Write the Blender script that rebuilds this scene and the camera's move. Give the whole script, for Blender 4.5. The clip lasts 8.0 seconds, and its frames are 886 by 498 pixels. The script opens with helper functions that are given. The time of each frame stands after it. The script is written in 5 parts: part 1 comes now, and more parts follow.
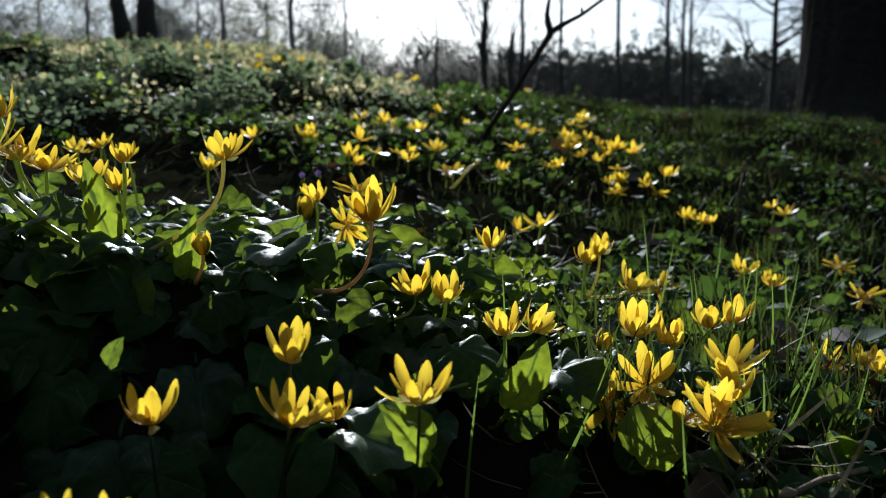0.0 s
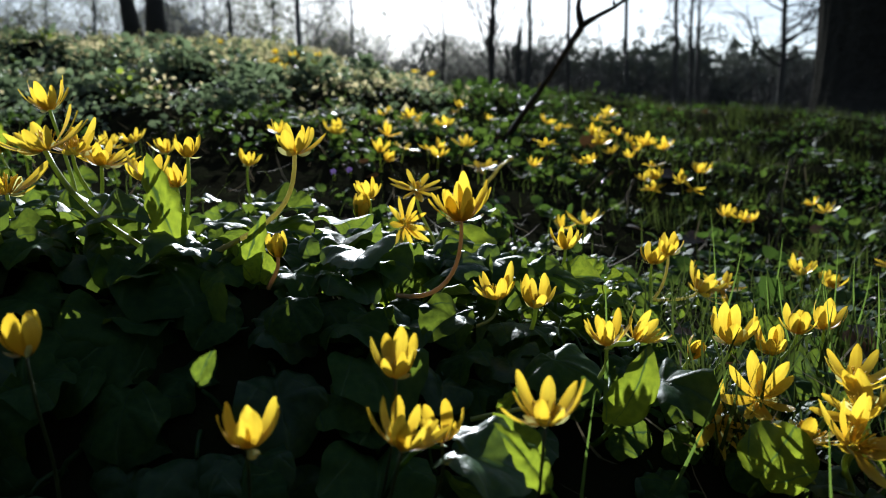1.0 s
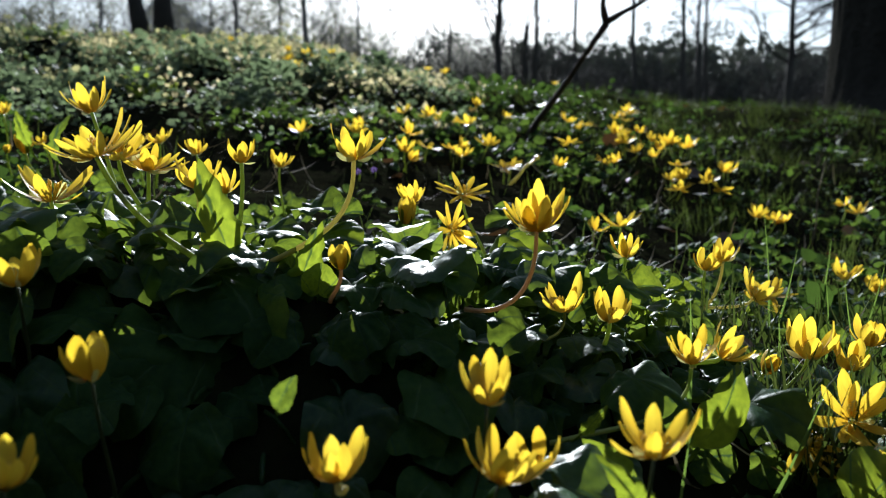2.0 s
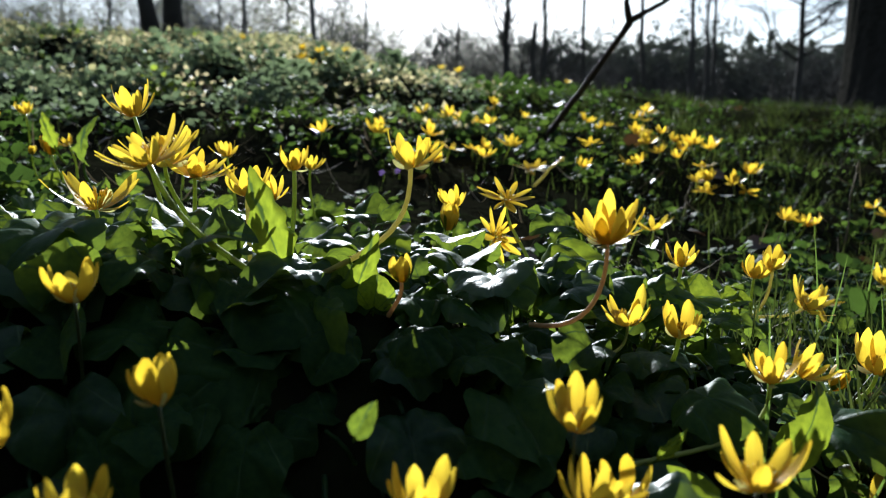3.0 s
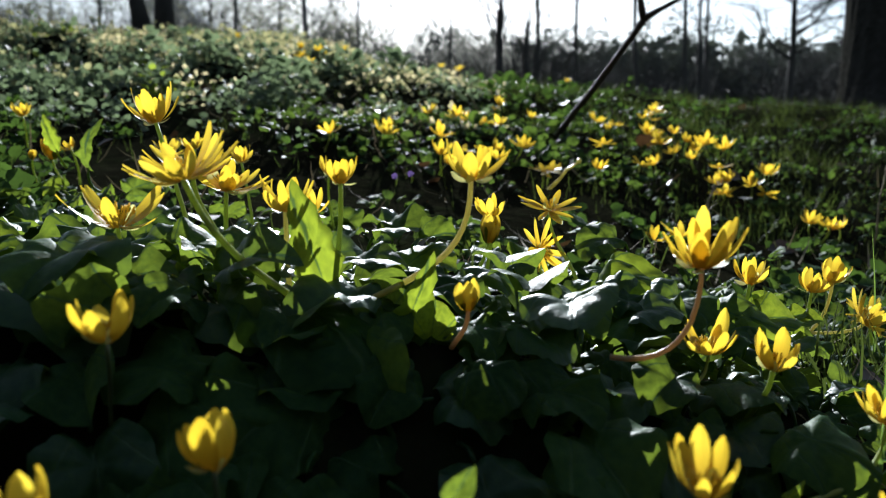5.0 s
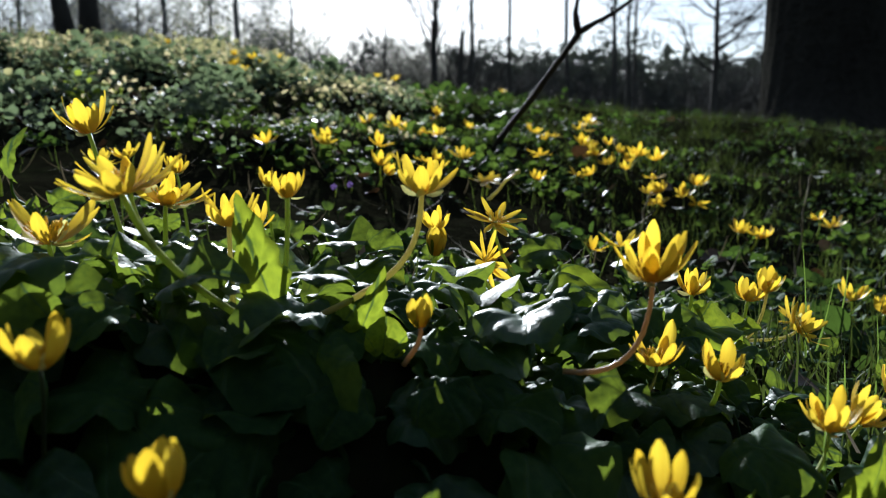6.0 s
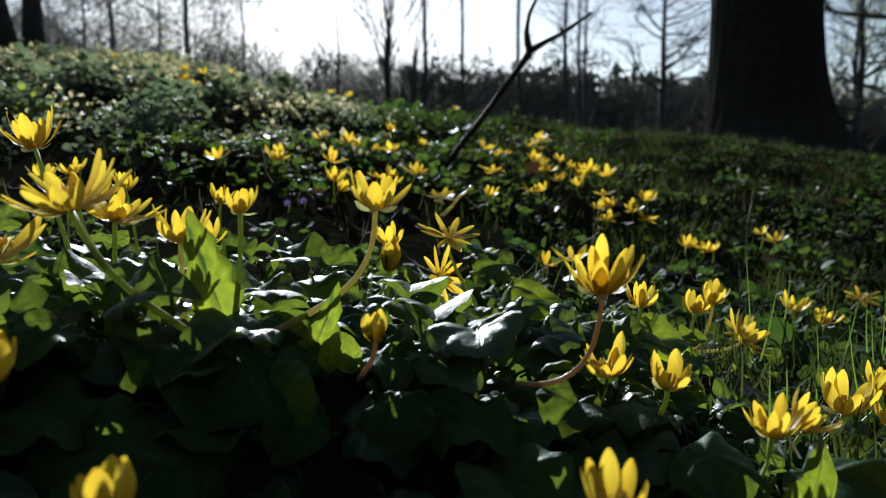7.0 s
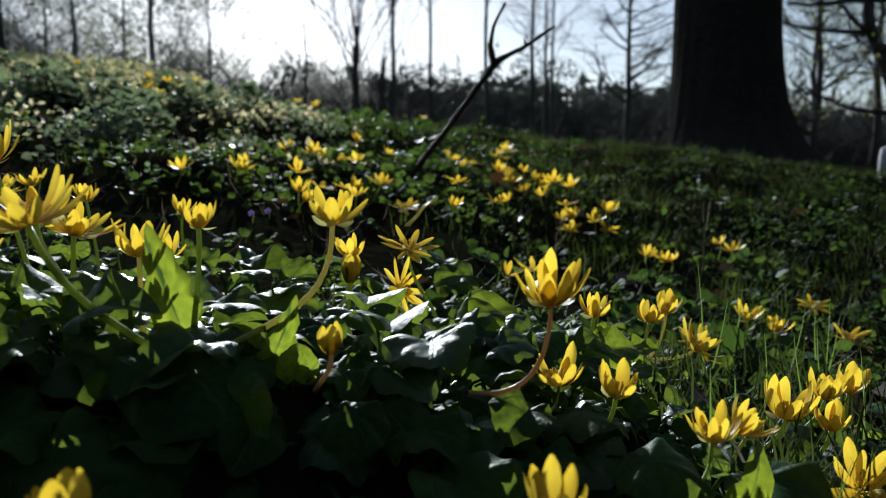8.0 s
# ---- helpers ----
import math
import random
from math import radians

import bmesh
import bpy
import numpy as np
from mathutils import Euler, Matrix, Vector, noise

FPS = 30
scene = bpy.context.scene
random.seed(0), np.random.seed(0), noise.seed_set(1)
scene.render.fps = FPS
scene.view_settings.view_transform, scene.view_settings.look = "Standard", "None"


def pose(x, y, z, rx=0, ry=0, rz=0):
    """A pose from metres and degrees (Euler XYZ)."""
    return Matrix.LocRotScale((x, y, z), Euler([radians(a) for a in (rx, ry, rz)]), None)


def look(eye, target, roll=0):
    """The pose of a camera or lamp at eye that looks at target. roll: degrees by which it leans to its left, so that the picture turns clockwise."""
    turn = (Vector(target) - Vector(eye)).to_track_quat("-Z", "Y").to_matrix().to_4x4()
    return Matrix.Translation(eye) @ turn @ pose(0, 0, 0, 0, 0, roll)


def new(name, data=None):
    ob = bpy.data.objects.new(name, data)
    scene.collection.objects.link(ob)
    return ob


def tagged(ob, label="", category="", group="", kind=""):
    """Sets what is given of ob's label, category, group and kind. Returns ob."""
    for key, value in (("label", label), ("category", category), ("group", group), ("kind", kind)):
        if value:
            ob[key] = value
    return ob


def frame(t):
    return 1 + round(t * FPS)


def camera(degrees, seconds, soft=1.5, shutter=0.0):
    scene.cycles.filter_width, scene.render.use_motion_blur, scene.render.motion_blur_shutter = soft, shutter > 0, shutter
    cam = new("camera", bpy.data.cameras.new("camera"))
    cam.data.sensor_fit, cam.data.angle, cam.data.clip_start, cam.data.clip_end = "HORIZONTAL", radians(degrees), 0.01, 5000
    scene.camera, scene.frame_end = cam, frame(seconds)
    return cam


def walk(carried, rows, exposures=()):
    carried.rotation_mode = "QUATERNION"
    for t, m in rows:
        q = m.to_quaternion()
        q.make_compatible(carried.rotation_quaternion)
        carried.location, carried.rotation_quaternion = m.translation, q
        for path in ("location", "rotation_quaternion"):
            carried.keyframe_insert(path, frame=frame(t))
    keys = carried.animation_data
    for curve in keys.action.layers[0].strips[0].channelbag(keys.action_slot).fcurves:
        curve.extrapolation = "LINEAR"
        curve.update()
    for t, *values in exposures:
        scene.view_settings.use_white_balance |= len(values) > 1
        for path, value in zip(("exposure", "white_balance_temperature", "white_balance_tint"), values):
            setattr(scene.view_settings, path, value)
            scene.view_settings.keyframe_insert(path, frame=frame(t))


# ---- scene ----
cam = camera(61.0, 8.0, soft=1.0)
cam.data.dof.use_dof, cam.data.dof.focus_distance, cam.data.dof.aperture_fstop = True, 0.39, 13.0
PATH = [
    (0, (0.002, 0.023, 0.157), (-0.009, 2.004, -0.116), -0.5),
    (0.5, (-0.017, 0.036, 0.157), (-0.035, 2.016, -0.12), -0.5),
    (1, (-0.037, 0.049, 0.156), (-0.061, 2.029, -0.125), -0.5),
    (1.5, (-0.052, 0.057, 0.157), (-0.081, 2.036, -0.129), -0.5),
    (2, (-0.065, 0.067, 0.16), (-0.102, 2.045, -0.13), -0.5),
    (3.5, (-0.097, 0.084, 0.167), (-0.155, 2.06, -0.132), -0.4),
    (4, (-0.103, 0.09, 0.17), (-0.161, 2.066, -0.132), -0.5),
    (5.5, (-0.122, 0.119, 0.168), (-0.094, 2.097, -0.128), -0.4),
    (6, (-0.123, 0.118, 0.17), (0.015, 2.094, -0.107), -0.2),
    (6.5, (-0.124, 0.116, 0.169), (0.088, 2.089, -0.085), -0.1),
    (7, (-0.123, 0.115, 0.17), (0.136, 2.084, -0.065), -0.1),
    (7.5, (-0.121, 0.11, 0.171), (0.182, 2.075, -0.051), 0.0),
    (8, (-0.119, 0.106, 0.173), (0.223, 2.065, -0.04), 0.1),
]
EXPOSURES = [(0, 0.85, 5650, 8), (1.5, 1.13, 5650, 8), (4, 1.29, 5650, 8), (5.5, 1.26, 5650, 8), (6.5, 0.84, 5600, 8), (7, 0.76, 5600, 8), (8, 0.66, 5600, 8)]
walk(cam, [(t, look(eye, target, roll)) for t, eye, target, roll in PATH], EXPOSURES)

# ---- light: low sun ahead and a little to the left, clear hazy sky ----
SUN_EL, SUN_AZ = 20.5, -4.0
world = bpy.data.worlds.new("sky")
scene.world = world
world.use_nodes = True
wn = world.node_tree
sky = wn.nodes.new("ShaderNodeTexSky")
sky.sky_type = "NISHITA"
sky.sun_disc = False
sky.sun_elevation = radians(SUN_EL)
sky.sun_rotation = radians(SUN_AZ)
sky.dust_density = 0.6
sky.air_density = 1.0
haze = wn.nodes.new("ShaderNodeHueSaturation")
haze.inputs["Saturation"].default_value = 0.55
wn.links.new(sky.outputs[0], haze.inputs["Color"])
wn.links.new(haze.outputs[0], wn.nodes["Background"].inputs[0])
wn.nodes["Background"].inputs[1].default_value = 0.060
sun = new("sun", bpy.data.lights.new("sun", "SUN"))
sun.data.energy, sun.data.angle, sun.data.color = 5.0, radians(0.55), (1.0, 0.96, 0.89)
to_sun = Vector((math.sin(radians(SUN_AZ)) * math.cos(radians(SUN_EL)), math.cos(radians(SUN_AZ)) * math.cos(radians(SUN_EL)), math.sin(radians(SUN_EL))))
sun.rotation_euler = to_sun.to_track_quat("Z", "Y").to_euler()


# ---- materials ----
def material(name):
    m = bpy.data.materials.new(name)
    m.use_nodes = True
    return m, m.node_tree, m.node_tree.nodes["Principled BSDF"], m.node_tree.nodes["Material Output"]


def ramp_node(nt, stops, fac):
    r = nt.nodes.new("ShaderNodeValToRGB")
    while len(r.color_ramp.elements) < len(stops):
        r.color_ramp.elements.new(0.5)
    for e, (p, c) in zip(r.color_ramp.elements, stops):
        e.position, e.color = p, (*c, 1)
    nt.links.new(fac, r.inputs[0])
    return r.outputs[0]


def noise_node(nt, scale, detail=4, rough=0.55, coord="Object"):
    tc = nt.nodes.new("ShaderNodeTexCoord")
    n = nt.nodes.new("ShaderNodeTexNoise")
    n.inputs["Scale"].default_value, n.inputs["Detail"].default_value, n.inputs["Roughness"].default_value = scale, detail, rough
    nt.links.new(tc.outputs[coord], n.inputs["Vector"])
    return n.outputs["Fac"]


def add_bump(nt, bsdf, height, strength, distance):
    b = nt.nodes.new("ShaderNodeBump")
    b.inputs["Strength"].default_value, b.inputs["Distance"].default_value = strength, distance
    nt.links.new(height, b.inputs["Height"])
    nt.links.new(b.outputs[0], bsdf.inputs["Normal"])


def math_node(nt, op, a, b):
    n = nt.nodes.new("ShaderNodeMath")
    n.operation = op
    for i, v in enumerate((a, b)):
        if isinstance(v, (int, float)):
            n.inputs[i].default_value = v
        else:
            nt.links.new(v, n.inputs[i])
    return n.outputs[0]


def leafy(name, stops, glow, share, rough, scale, per="object", spec=0.5, bump=0.3, dist=0.0006, veins=0.0, streak=None, heart=None):
    """A thin plant tissue: glossy skin over a body that lets light through."""
    m, nt, p, out = material(name)
    grain = noise_node(nt, scale)
    if streak:
        mp = nt.nodes.new("ShaderNodeMapping")
        mp.inputs["Scale"].default_value = streak
        nt.links.new(nt.nodes.new("ShaderNodeTexCoord").outputs["Object"], mp.inputs["Vector"])
        lines = nt.nodes.new("ShaderNodeTexNoise")
        lines.inputs["Scale"].default_value, lines.inputs["Detail"].default_value = 1.0, 3
        nt.links.new(mp.outputs[0], lines.inputs["Vector"])
        grain = lines.outputs["Fac"]
    if per == "object":
        rnd = nt.nodes.new("ShaderNodeObjectInfo").outputs["Random"]
    else:
        rnd = nt.nodes.new("ShaderNodeNewGeometry").outputs["Random Per Island"]
    fac = math_node(nt, "ADD", math_node(nt, "MULTIPLY", grain, 0.5), math_node(nt, "MULTIPLY", rnd, 0.5))
    colour = ramp_node(nt, stops, fac)
    if veins:
        xyz = nt.nodes.new("ShaderNodeSeparateXYZ")
        nt.links.new(nt.nodes.new("ShaderNodeTexCoord").outputs["Object"], xyz.inputs[0])
        fan = math_node(nt, "MULTIPLY", math_node(nt, "ARCTAN2", xyz.outputs[0], math_node(nt, "ADD", xyz.outputs[1], 0.02)), 5.0)
        line = math_node(nt, "ABSOLUTE", math_node(nt, "SINE", math_node(nt, "ADD", fan, math_node(nt, "MULTIPLY", grain, 0.5)), 0.0), 0.0)
        vein = ramp_node(nt, [(0.0, (1, 1, 1)), (0.16, (0, 0, 0))], line)
        pale = nt.nodes.new("ShaderNodeMix")
        pale.data_type = "RGBA"
        nt.links.new(math_node(nt, "MULTIPLY", vein, veins), pale.inputs[0])
        nt.links.new(colour, pale.inputs[6])
        pale.inputs[7].default_value = (0.16, 0.24, 0.09, 1)
        colour = pale.outputs[2]
        grain = math_node(nt, "SUBTRACT", grain, math_node(nt, "MULTIPLY", vein, 0.8))
    if heart:
        far = nt.nodes.new("ShaderNodeVectorMath")
        far.operation = "LENGTH"
        nt.links.new(nt.nodes.new("ShaderNodeTexCoord").outputs["Object"], far.inputs[0])
        fade = nt.nodes.new("ShaderNodeMapRange")
        fade.inputs["From Min"].default_value, fade.inputs["From Max"].default_value = 0.15, 0.80
        nt.links.new(math_node(nt, "ADD", far.outputs["Value"], math_node(nt, "MULTIPLY", grain, 0.2)), fade.inputs["Value"])
        deep = nt.nodes.new("ShaderNodeMix")
        deep.data_type = "RGBA"
        nt.links.new(fade.outputs[0], deep.inputs[0])
        deep.inputs[6].default_value = (*heart, 1)
        nt.links.new(colour, deep.inputs[7])
        colour = deep.outputs[2]
    nt.links.new(colour, p.inputs["Base Color"])
    p.inputs["Roughness"].default_value = rough
    p.inputs["Specular IOR Level"].default_value = spec
    add_bump(nt, p, grain, bump, dist)
    tr = nt.nodes.new("ShaderNodeBsdfTranslucent")
    mixc = nt.nodes.new("ShaderNodeMix")
    mixc.data_type = "RGBA"
    nt.links.new(math_node(nt, "ADD", math_node(nt, "MULTIPLY", grain, 0.9 if veins else 0.2), 0.10 if veins else 0.25 if heart else 0.6), mixc.inputs[0])
    mixc.clamp_factor = True
    nt.links.new(colour, mixc.inputs[6])
    mixc.inputs[7].default_value = (*glow, 1)
    nt.links.new(mixc.outputs[2], tr.inputs["Color"])
    mix = nt.nodes.new("ShaderNodeMixShader")
    mix.inputs[0].default_value = share
    nt.links.new(p.outputs[0], mix.inputs[1])
    nt.links.new(tr.outputs[0], mix.inputs[2])
    nt.links.new(mix.outputs[0], out.inputs[0])
    return m


def solid(name, stops, rough, scale, bump=0.4, dist=0.003, spec=0.3, coord="Object"):
    m, nt, p, out = material(name)
    a = noise_node(nt, scale, 6, 0.6, coord)
    b = noise_node(nt, scale * 0.13, 3, 0.5, coord)
    fac = math_node(nt, "ADD", math_node(nt, "MULTIPLY", a, 0.6), math_node(nt, "MULTIPLY", b, 0.4))
    nt.links.new(ramp_node(nt, stops, fac), p.inputs["Base Color"])
    p.inputs["Roughness"].default_value = rough
    p.inputs["Specular IOR Level"].default_value = spec
    add_bump(nt, p, a, bump, dist)
    return m


PETAL = leafy("yellow_petal", [(0.25, (0.58, 0.37, 0.016)), (0.75, (0.74, 0.56, 0.045))], (0.78, 0.58, 0.032), 0.56, 0.42, 500, spec=0.5, bump=0.35, dist=0.0007, streak=(34.0, 2.5, 2.5), heart=(0.56, 0.27, 0.006))
SEPAL = leafy("pale_sepal", [(0.2, (0.54, 0.54, 0.16)), (0.8, (0.70, 0.67, 0.30))], (0.70, 0.68, 0.24), 0.48, 0.4, 400)
STAMEN = leafy("stamen", [(0.2, (0.72, 0.48, 0.02)), (0.8, (0.85, 0.66, 0.06))], (0.9, 0.66, 0.03), 0.3, 0.6, 900)
STEM_GREEN = leafy("green_stem", [(0.2, (0.20, 0.26, 0.06)), (0.8, (0.32, 0.36, 0.10))], (0.5, 0.6, 0.12), 0.4, 0.4, 300)
# green stem again, darkened to put the bank's shade into the colour
STEM_SHADED = leafy("shaded_stem", [(0.2, (0.035, 0.050, 0.018)), (0.8, (0.07, 0.09, 0.03))], (0.10, 0.13, 0.03), 0.2, 0.5, 300)
STEM_ROSE = leafy("rosy_stem", [(0.2, (0.36, 0.22, 0.13)), (0.8, (0.46, 0.33, 0.19))], (0.60, 0.42, 0.20), 0.38, 0.35, 300)
STEM_PINK = leafy("pinkish_stem", [(0.2, (0.46, 0.38, 0.16)), (0.8, (0.56, 0.54, 0.24))], (0.78, 0.72, 0.27), 0.48, 0.35, 300)
LEAF = leafy("celandine_leaf", [(0.2, (0.014, 0.040, 0.015)), (0.8, (0.038, 0.084, 0.026))], (0.34, 0.45, 0.030), 0.35, 0.48, 9, spec=0.07, bump=0.22, dist=0.003, veins=0.30)
LEAF_GLOSS = leafy("glossy_celandine_leaf", [(0.2, (0.014, 0.040, 0.018)), (0.8, (0.034, 0.080, 0.030))], (0.32, 0.44, 0.032), 0.30, 0.40, 9, spec=0.24, bump=0.22, dist=0.003, veins=0.30)
LEAF_SLOPE = leafy("slope_plant_leaf", [(0.2, (0.010, 0.030, 0.014)), (0.8, (0.030, 0.070, 0.024))], (0.24, 0.36, 0.04), 0.27, 0.62, 9, spec=0.04, bump=0.2, dist=0.004, veins=0.25)
# herbs of the hill: bluish shade and haze put into the colour
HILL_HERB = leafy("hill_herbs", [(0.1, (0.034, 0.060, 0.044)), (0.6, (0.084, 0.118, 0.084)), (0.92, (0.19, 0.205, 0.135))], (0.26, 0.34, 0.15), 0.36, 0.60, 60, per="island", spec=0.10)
LEAF_YOUNG = leafy("young_leaf", [(0.2, (0.042, 0.090, 0.014)), (0.8, (0.085, 0.145, 0.022))], (0.50, 0.60, 0.030), 0.42, 0.42, 9, spec=0.10, bump=0.12, dist=0.004, veins=0.3)
LEAF_FAR = leafy("small_leaves", [(0.1, (0.012, 0.030, 0.012)), (0.55, (0.028, 0.062, 0.022)), (0.92, (0.075, 0.13, 0.035))], (0.14, 0.24, 0.03), 0.26, 0.62, 120, per="island", spec=0.06)
# hill leaf and hay: sunlit brightness put into the pale colours
HILL_LIT_LEAF = leafy("hill_leaves", [(0.1, (0.022, 0.040, 0.020)), (0.5, (0.070, 0.090, 0.040)), (0.9, (0.20, 0.18, 0.10))], (0.58, 0.54, 0.24), 0.50, 0.60, 60, per="island", spec=0.2)
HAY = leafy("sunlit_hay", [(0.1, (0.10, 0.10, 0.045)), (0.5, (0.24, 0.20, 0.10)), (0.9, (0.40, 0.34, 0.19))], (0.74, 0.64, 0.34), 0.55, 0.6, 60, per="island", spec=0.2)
GRASS = leafy("grass_blade", [(0.1, (0.012, 0.019, 0.007)), (0.6, (0.030, 0.044, 0.014)), (0.95, (0.085, 0.080, 0.034))], (0.105, 0.145, 0.024), 0.30, 0.6, 80, per="island", spec=0.08)
STRAW = leafy("dry_straw", [(0.1, (0.10, 0.08, 0.05)), (0.9, (0.28, 0.23, 0.15))], (0.25, 0.2, 0.12), 0.12, 0.8, 120, per="island", spec=0.1)
DEAD = leafy("dead_leaf", [(0.1, (0.025, 0.016, 0.009)), (0.6, (0.06, 0.036, 0.02)), (0.95, (0.13, 0.08, 0.045))], (0.16, 0.08, 0.03), 0.15, 0.55, 150, per="island")
WHITE = leafy("white_petal", [(0.2, (0.70, 0.70, 0.68)), (0.8, (0.82, 0.82, 0.80))], (0.8, 0.8, 0.78), 0.3, 0.5, 300)
VIOLET = leafy("violet_petal", [(0.2, (0.10, 0.07, 0.20)), (0.8, (0.16, 0.11, 0.28))], (0.2, 0.12, 0.35), 0.3, 0.5, 300)
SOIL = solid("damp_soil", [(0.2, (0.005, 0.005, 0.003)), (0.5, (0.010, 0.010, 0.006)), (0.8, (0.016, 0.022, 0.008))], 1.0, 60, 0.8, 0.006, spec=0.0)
BARK = solid("trunk_bark", [(0.2, (0.020, 0.019, 0.017)), (0.6, (0.042, 0.040, 0.034)), (0.85, (0.075, 0.072, 0.060))], 1.0, 26, 1.0, 0.03, spec=0.0)
TWIG = solid("twig_bark", [(0.2, (0.022, 0.016, 0.012)), (0.8, (0.07, 0.05, 0.036))], 0.7, 260, 0.7, 0.002)
FAR_BARK = solid("far_bark", [(0.2, (0.030, 0.030, 0.028)), (0.8, (0.075, 0.072, 0.065))], 0.95, 6, 0.5, 0.02, spec=0.05)
# far bark again for the hill, paled to carry the haze
HAZED_BARK = solid("hazed_bark", [(0.2, (0.10, 0.10, 0.095)), (0.8, (0.22, 0.215, 0.20))], 0.95, 6, 0.5, 0.02, spec=0.1)
FAR_GREEN = leafy("far_evergreen", [(0.1, (0.030, 0.036, 0.030)), (0.9, (0.080, 0.088, 0.070))], (0.07, 0.08, 0.05), 0.16, 0.6, 3, per="island", spec=0.2, bump=0.0)
# brush twigs: haze on the far hill put into a pale, translucent colour
HAZED_TWIGS = leafy("hazed_twigs", [(0.1, (0.13, 0.13, 0.115)), (0.9, (0.28, 0.27, 0.24))], (0.36, 0.35, 0.30), 0.42, 0.8, 3, per="island", spec=0.1, bump=0.0)
HILL_BUDS = leafy("opening_buds", [(0.1, (0.08, 0.086, 0.070)), (0.9, (0.18, 0.185, 0.145))], (0.34, 0.34, 0.23), 0.45, 0.8, 3, per="island", spec=0.1, bump=0.0)
SPROUT = leafy("bright_sprout", [(0.1, (0.06, 0.11, 0.02)), (0.9, (0.12, 0.18, 0.03))], (0.45, 0.55, 0.05), 0.45, 0.5, 40, per="island", spec=0.2)
BUD_LEAF = leafy("spring_leaf", [(0.1, (0.08, 0.11, 0.025)), (0.9, (0.16, 0.19, 0.04))], (0.34, 0.38, 0.06), 0.45, 0.5, 3, per="island", spec=0.2, bump=0.0)


# ---- the lie of the land ----
def sm(a, b, v):
    """Smooth step from 0 at a to 1 at b."""
    t = min(1.0, max(0.0, (v - a) / (b - a)))
    return t * t * (3 - 2 * t)


def crest(x):
    """Height of the leaves along the edge of the bank."""
    return float(np.interp(x, (-0.60, -0.40, -0.30, -0.21, -0.15, -0.07, -0.03, 0.03, 0.10), (0.118, 0.116, 0.113, 0.112, 0.100, 0.086, 0.070, 0.052, 0.042)))


def G(x, y):
    """Height of the ground: a slope that rises ahead and to the left, with a leafy bank that drops towards the viewer."""
    z = 0.04 - (0.12 if x < 0 else 0.17) * 1.6 * math.tanh(x / 1.6)
    s = (y - 0.75) / 0.05
    r = 0.05 * (math.log1p(math.exp(s)) if s < 30 else s)
    z += (0.16 + 0.08 * min(max(x, 0), 1)) * min(r, 1.6)
    w = sm(0, 1.3, -x)
    z += (0.05 + 0.065 * w) * min(max(r - 1.6, 0), 1.6 + 3.2 * w)
    z += 0.034 * math.exp(-((x + 0.24) / 0.16) ** 2 - ((y - 0.425) / 0.10) ** 2)
    z -= 0.02 * math.exp(-((x - 0.35) / 0.25) ** 2 - ((y - 1.1) / 0.2) ** 2)
    z -= (0.072 + 0.016 * math.exp(-((x + 0.02) / 0.07) ** 2)) * (1 - sm(0.285, 0.385, y)) * (1 - 0.85 * sm(0.05, 0.15, x)) * sm(-1.4, -0.7, x)
    z -= (0.045 * sm(0.2, 0.9, x) * sm(1.7, 2.4, y) + 0.12 * sm(1.3, 2.5, x) * sm(1.8, 3.0, y)) * sm(10, 6, y)
    # ridge hidden under the edge leaves, added to keep sun off the bank
    if -0.62 < x < -0.02 and 0.34 < y < 0.46:
        shade_ridge = math.exp(-((y - 0.400) / 0.020) ** 2) * sm(0.02, 0.07, -x) * sm(0.62, 0.5, -x)
        z += shade_ridge * max(0.0, crest(x) - 0.007 - z)
    if 0.8 < y < 9 and abs(x) < 7:
        a = sm(0.85, 1.4, y) * sm(9, 6, y)
        z += a * ((0.016 + 0.045 * sm(0.05, 0.6, -x) * sm(1.3, 2.1, y)) * noise.noise((x * 6.5, y * 6.5, 1.0)) + (0.014 + 0.065 * w) * noise.noise((x * 2.6, y * 2.6, 5.0)))
    return z


def mesh_object(name, verts, faces, mat, smooth=True):
    me = bpy.data.meshes.new(name)
    me.from_pydata(verts, [], faces)
    me.materials.append(mat)
    if smooth:
        me.shade_smooth()
    return new(name, me)


def axis_steps(far, n, core):
    """Coordinates that lie close together near zero and spread to the horizon."""
    k = math.asinh(far / core)
    return [core * math.sinh(k * (2 * i / n - 1)) for i in range(n + 1)]


gx = axis_steps(600, 250, 0.35)
gy = [0.6 + v for v in axis_steps(600, 380, 0.35)]
gv = []
for y in gy:
    for x in gx:
        d = math.hypot(x, y - 0.5)
        bump = 0.006 * noise.noise((x * 14, y * 14, 0.3)) + 0.003 * noise.noise((x * 45, y * 45, 4.0)) if d < 4 else 0
        bump += 0.02 * noise.noise((x * 1.7, y * 1.7, 2.0)) * sm(0.8, 2.2, d)
        gv.append((x, y, G(x, y) + bump))
nx = len(gx)
gf = [(j * nx + i, j * nx + i + 1, (j + 1) * nx + i + 1, (j + 1) * nx + i) for j in range(len(gy) - 1) for i in range(nx - 1)]
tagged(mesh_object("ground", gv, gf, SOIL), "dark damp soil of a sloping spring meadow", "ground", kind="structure")


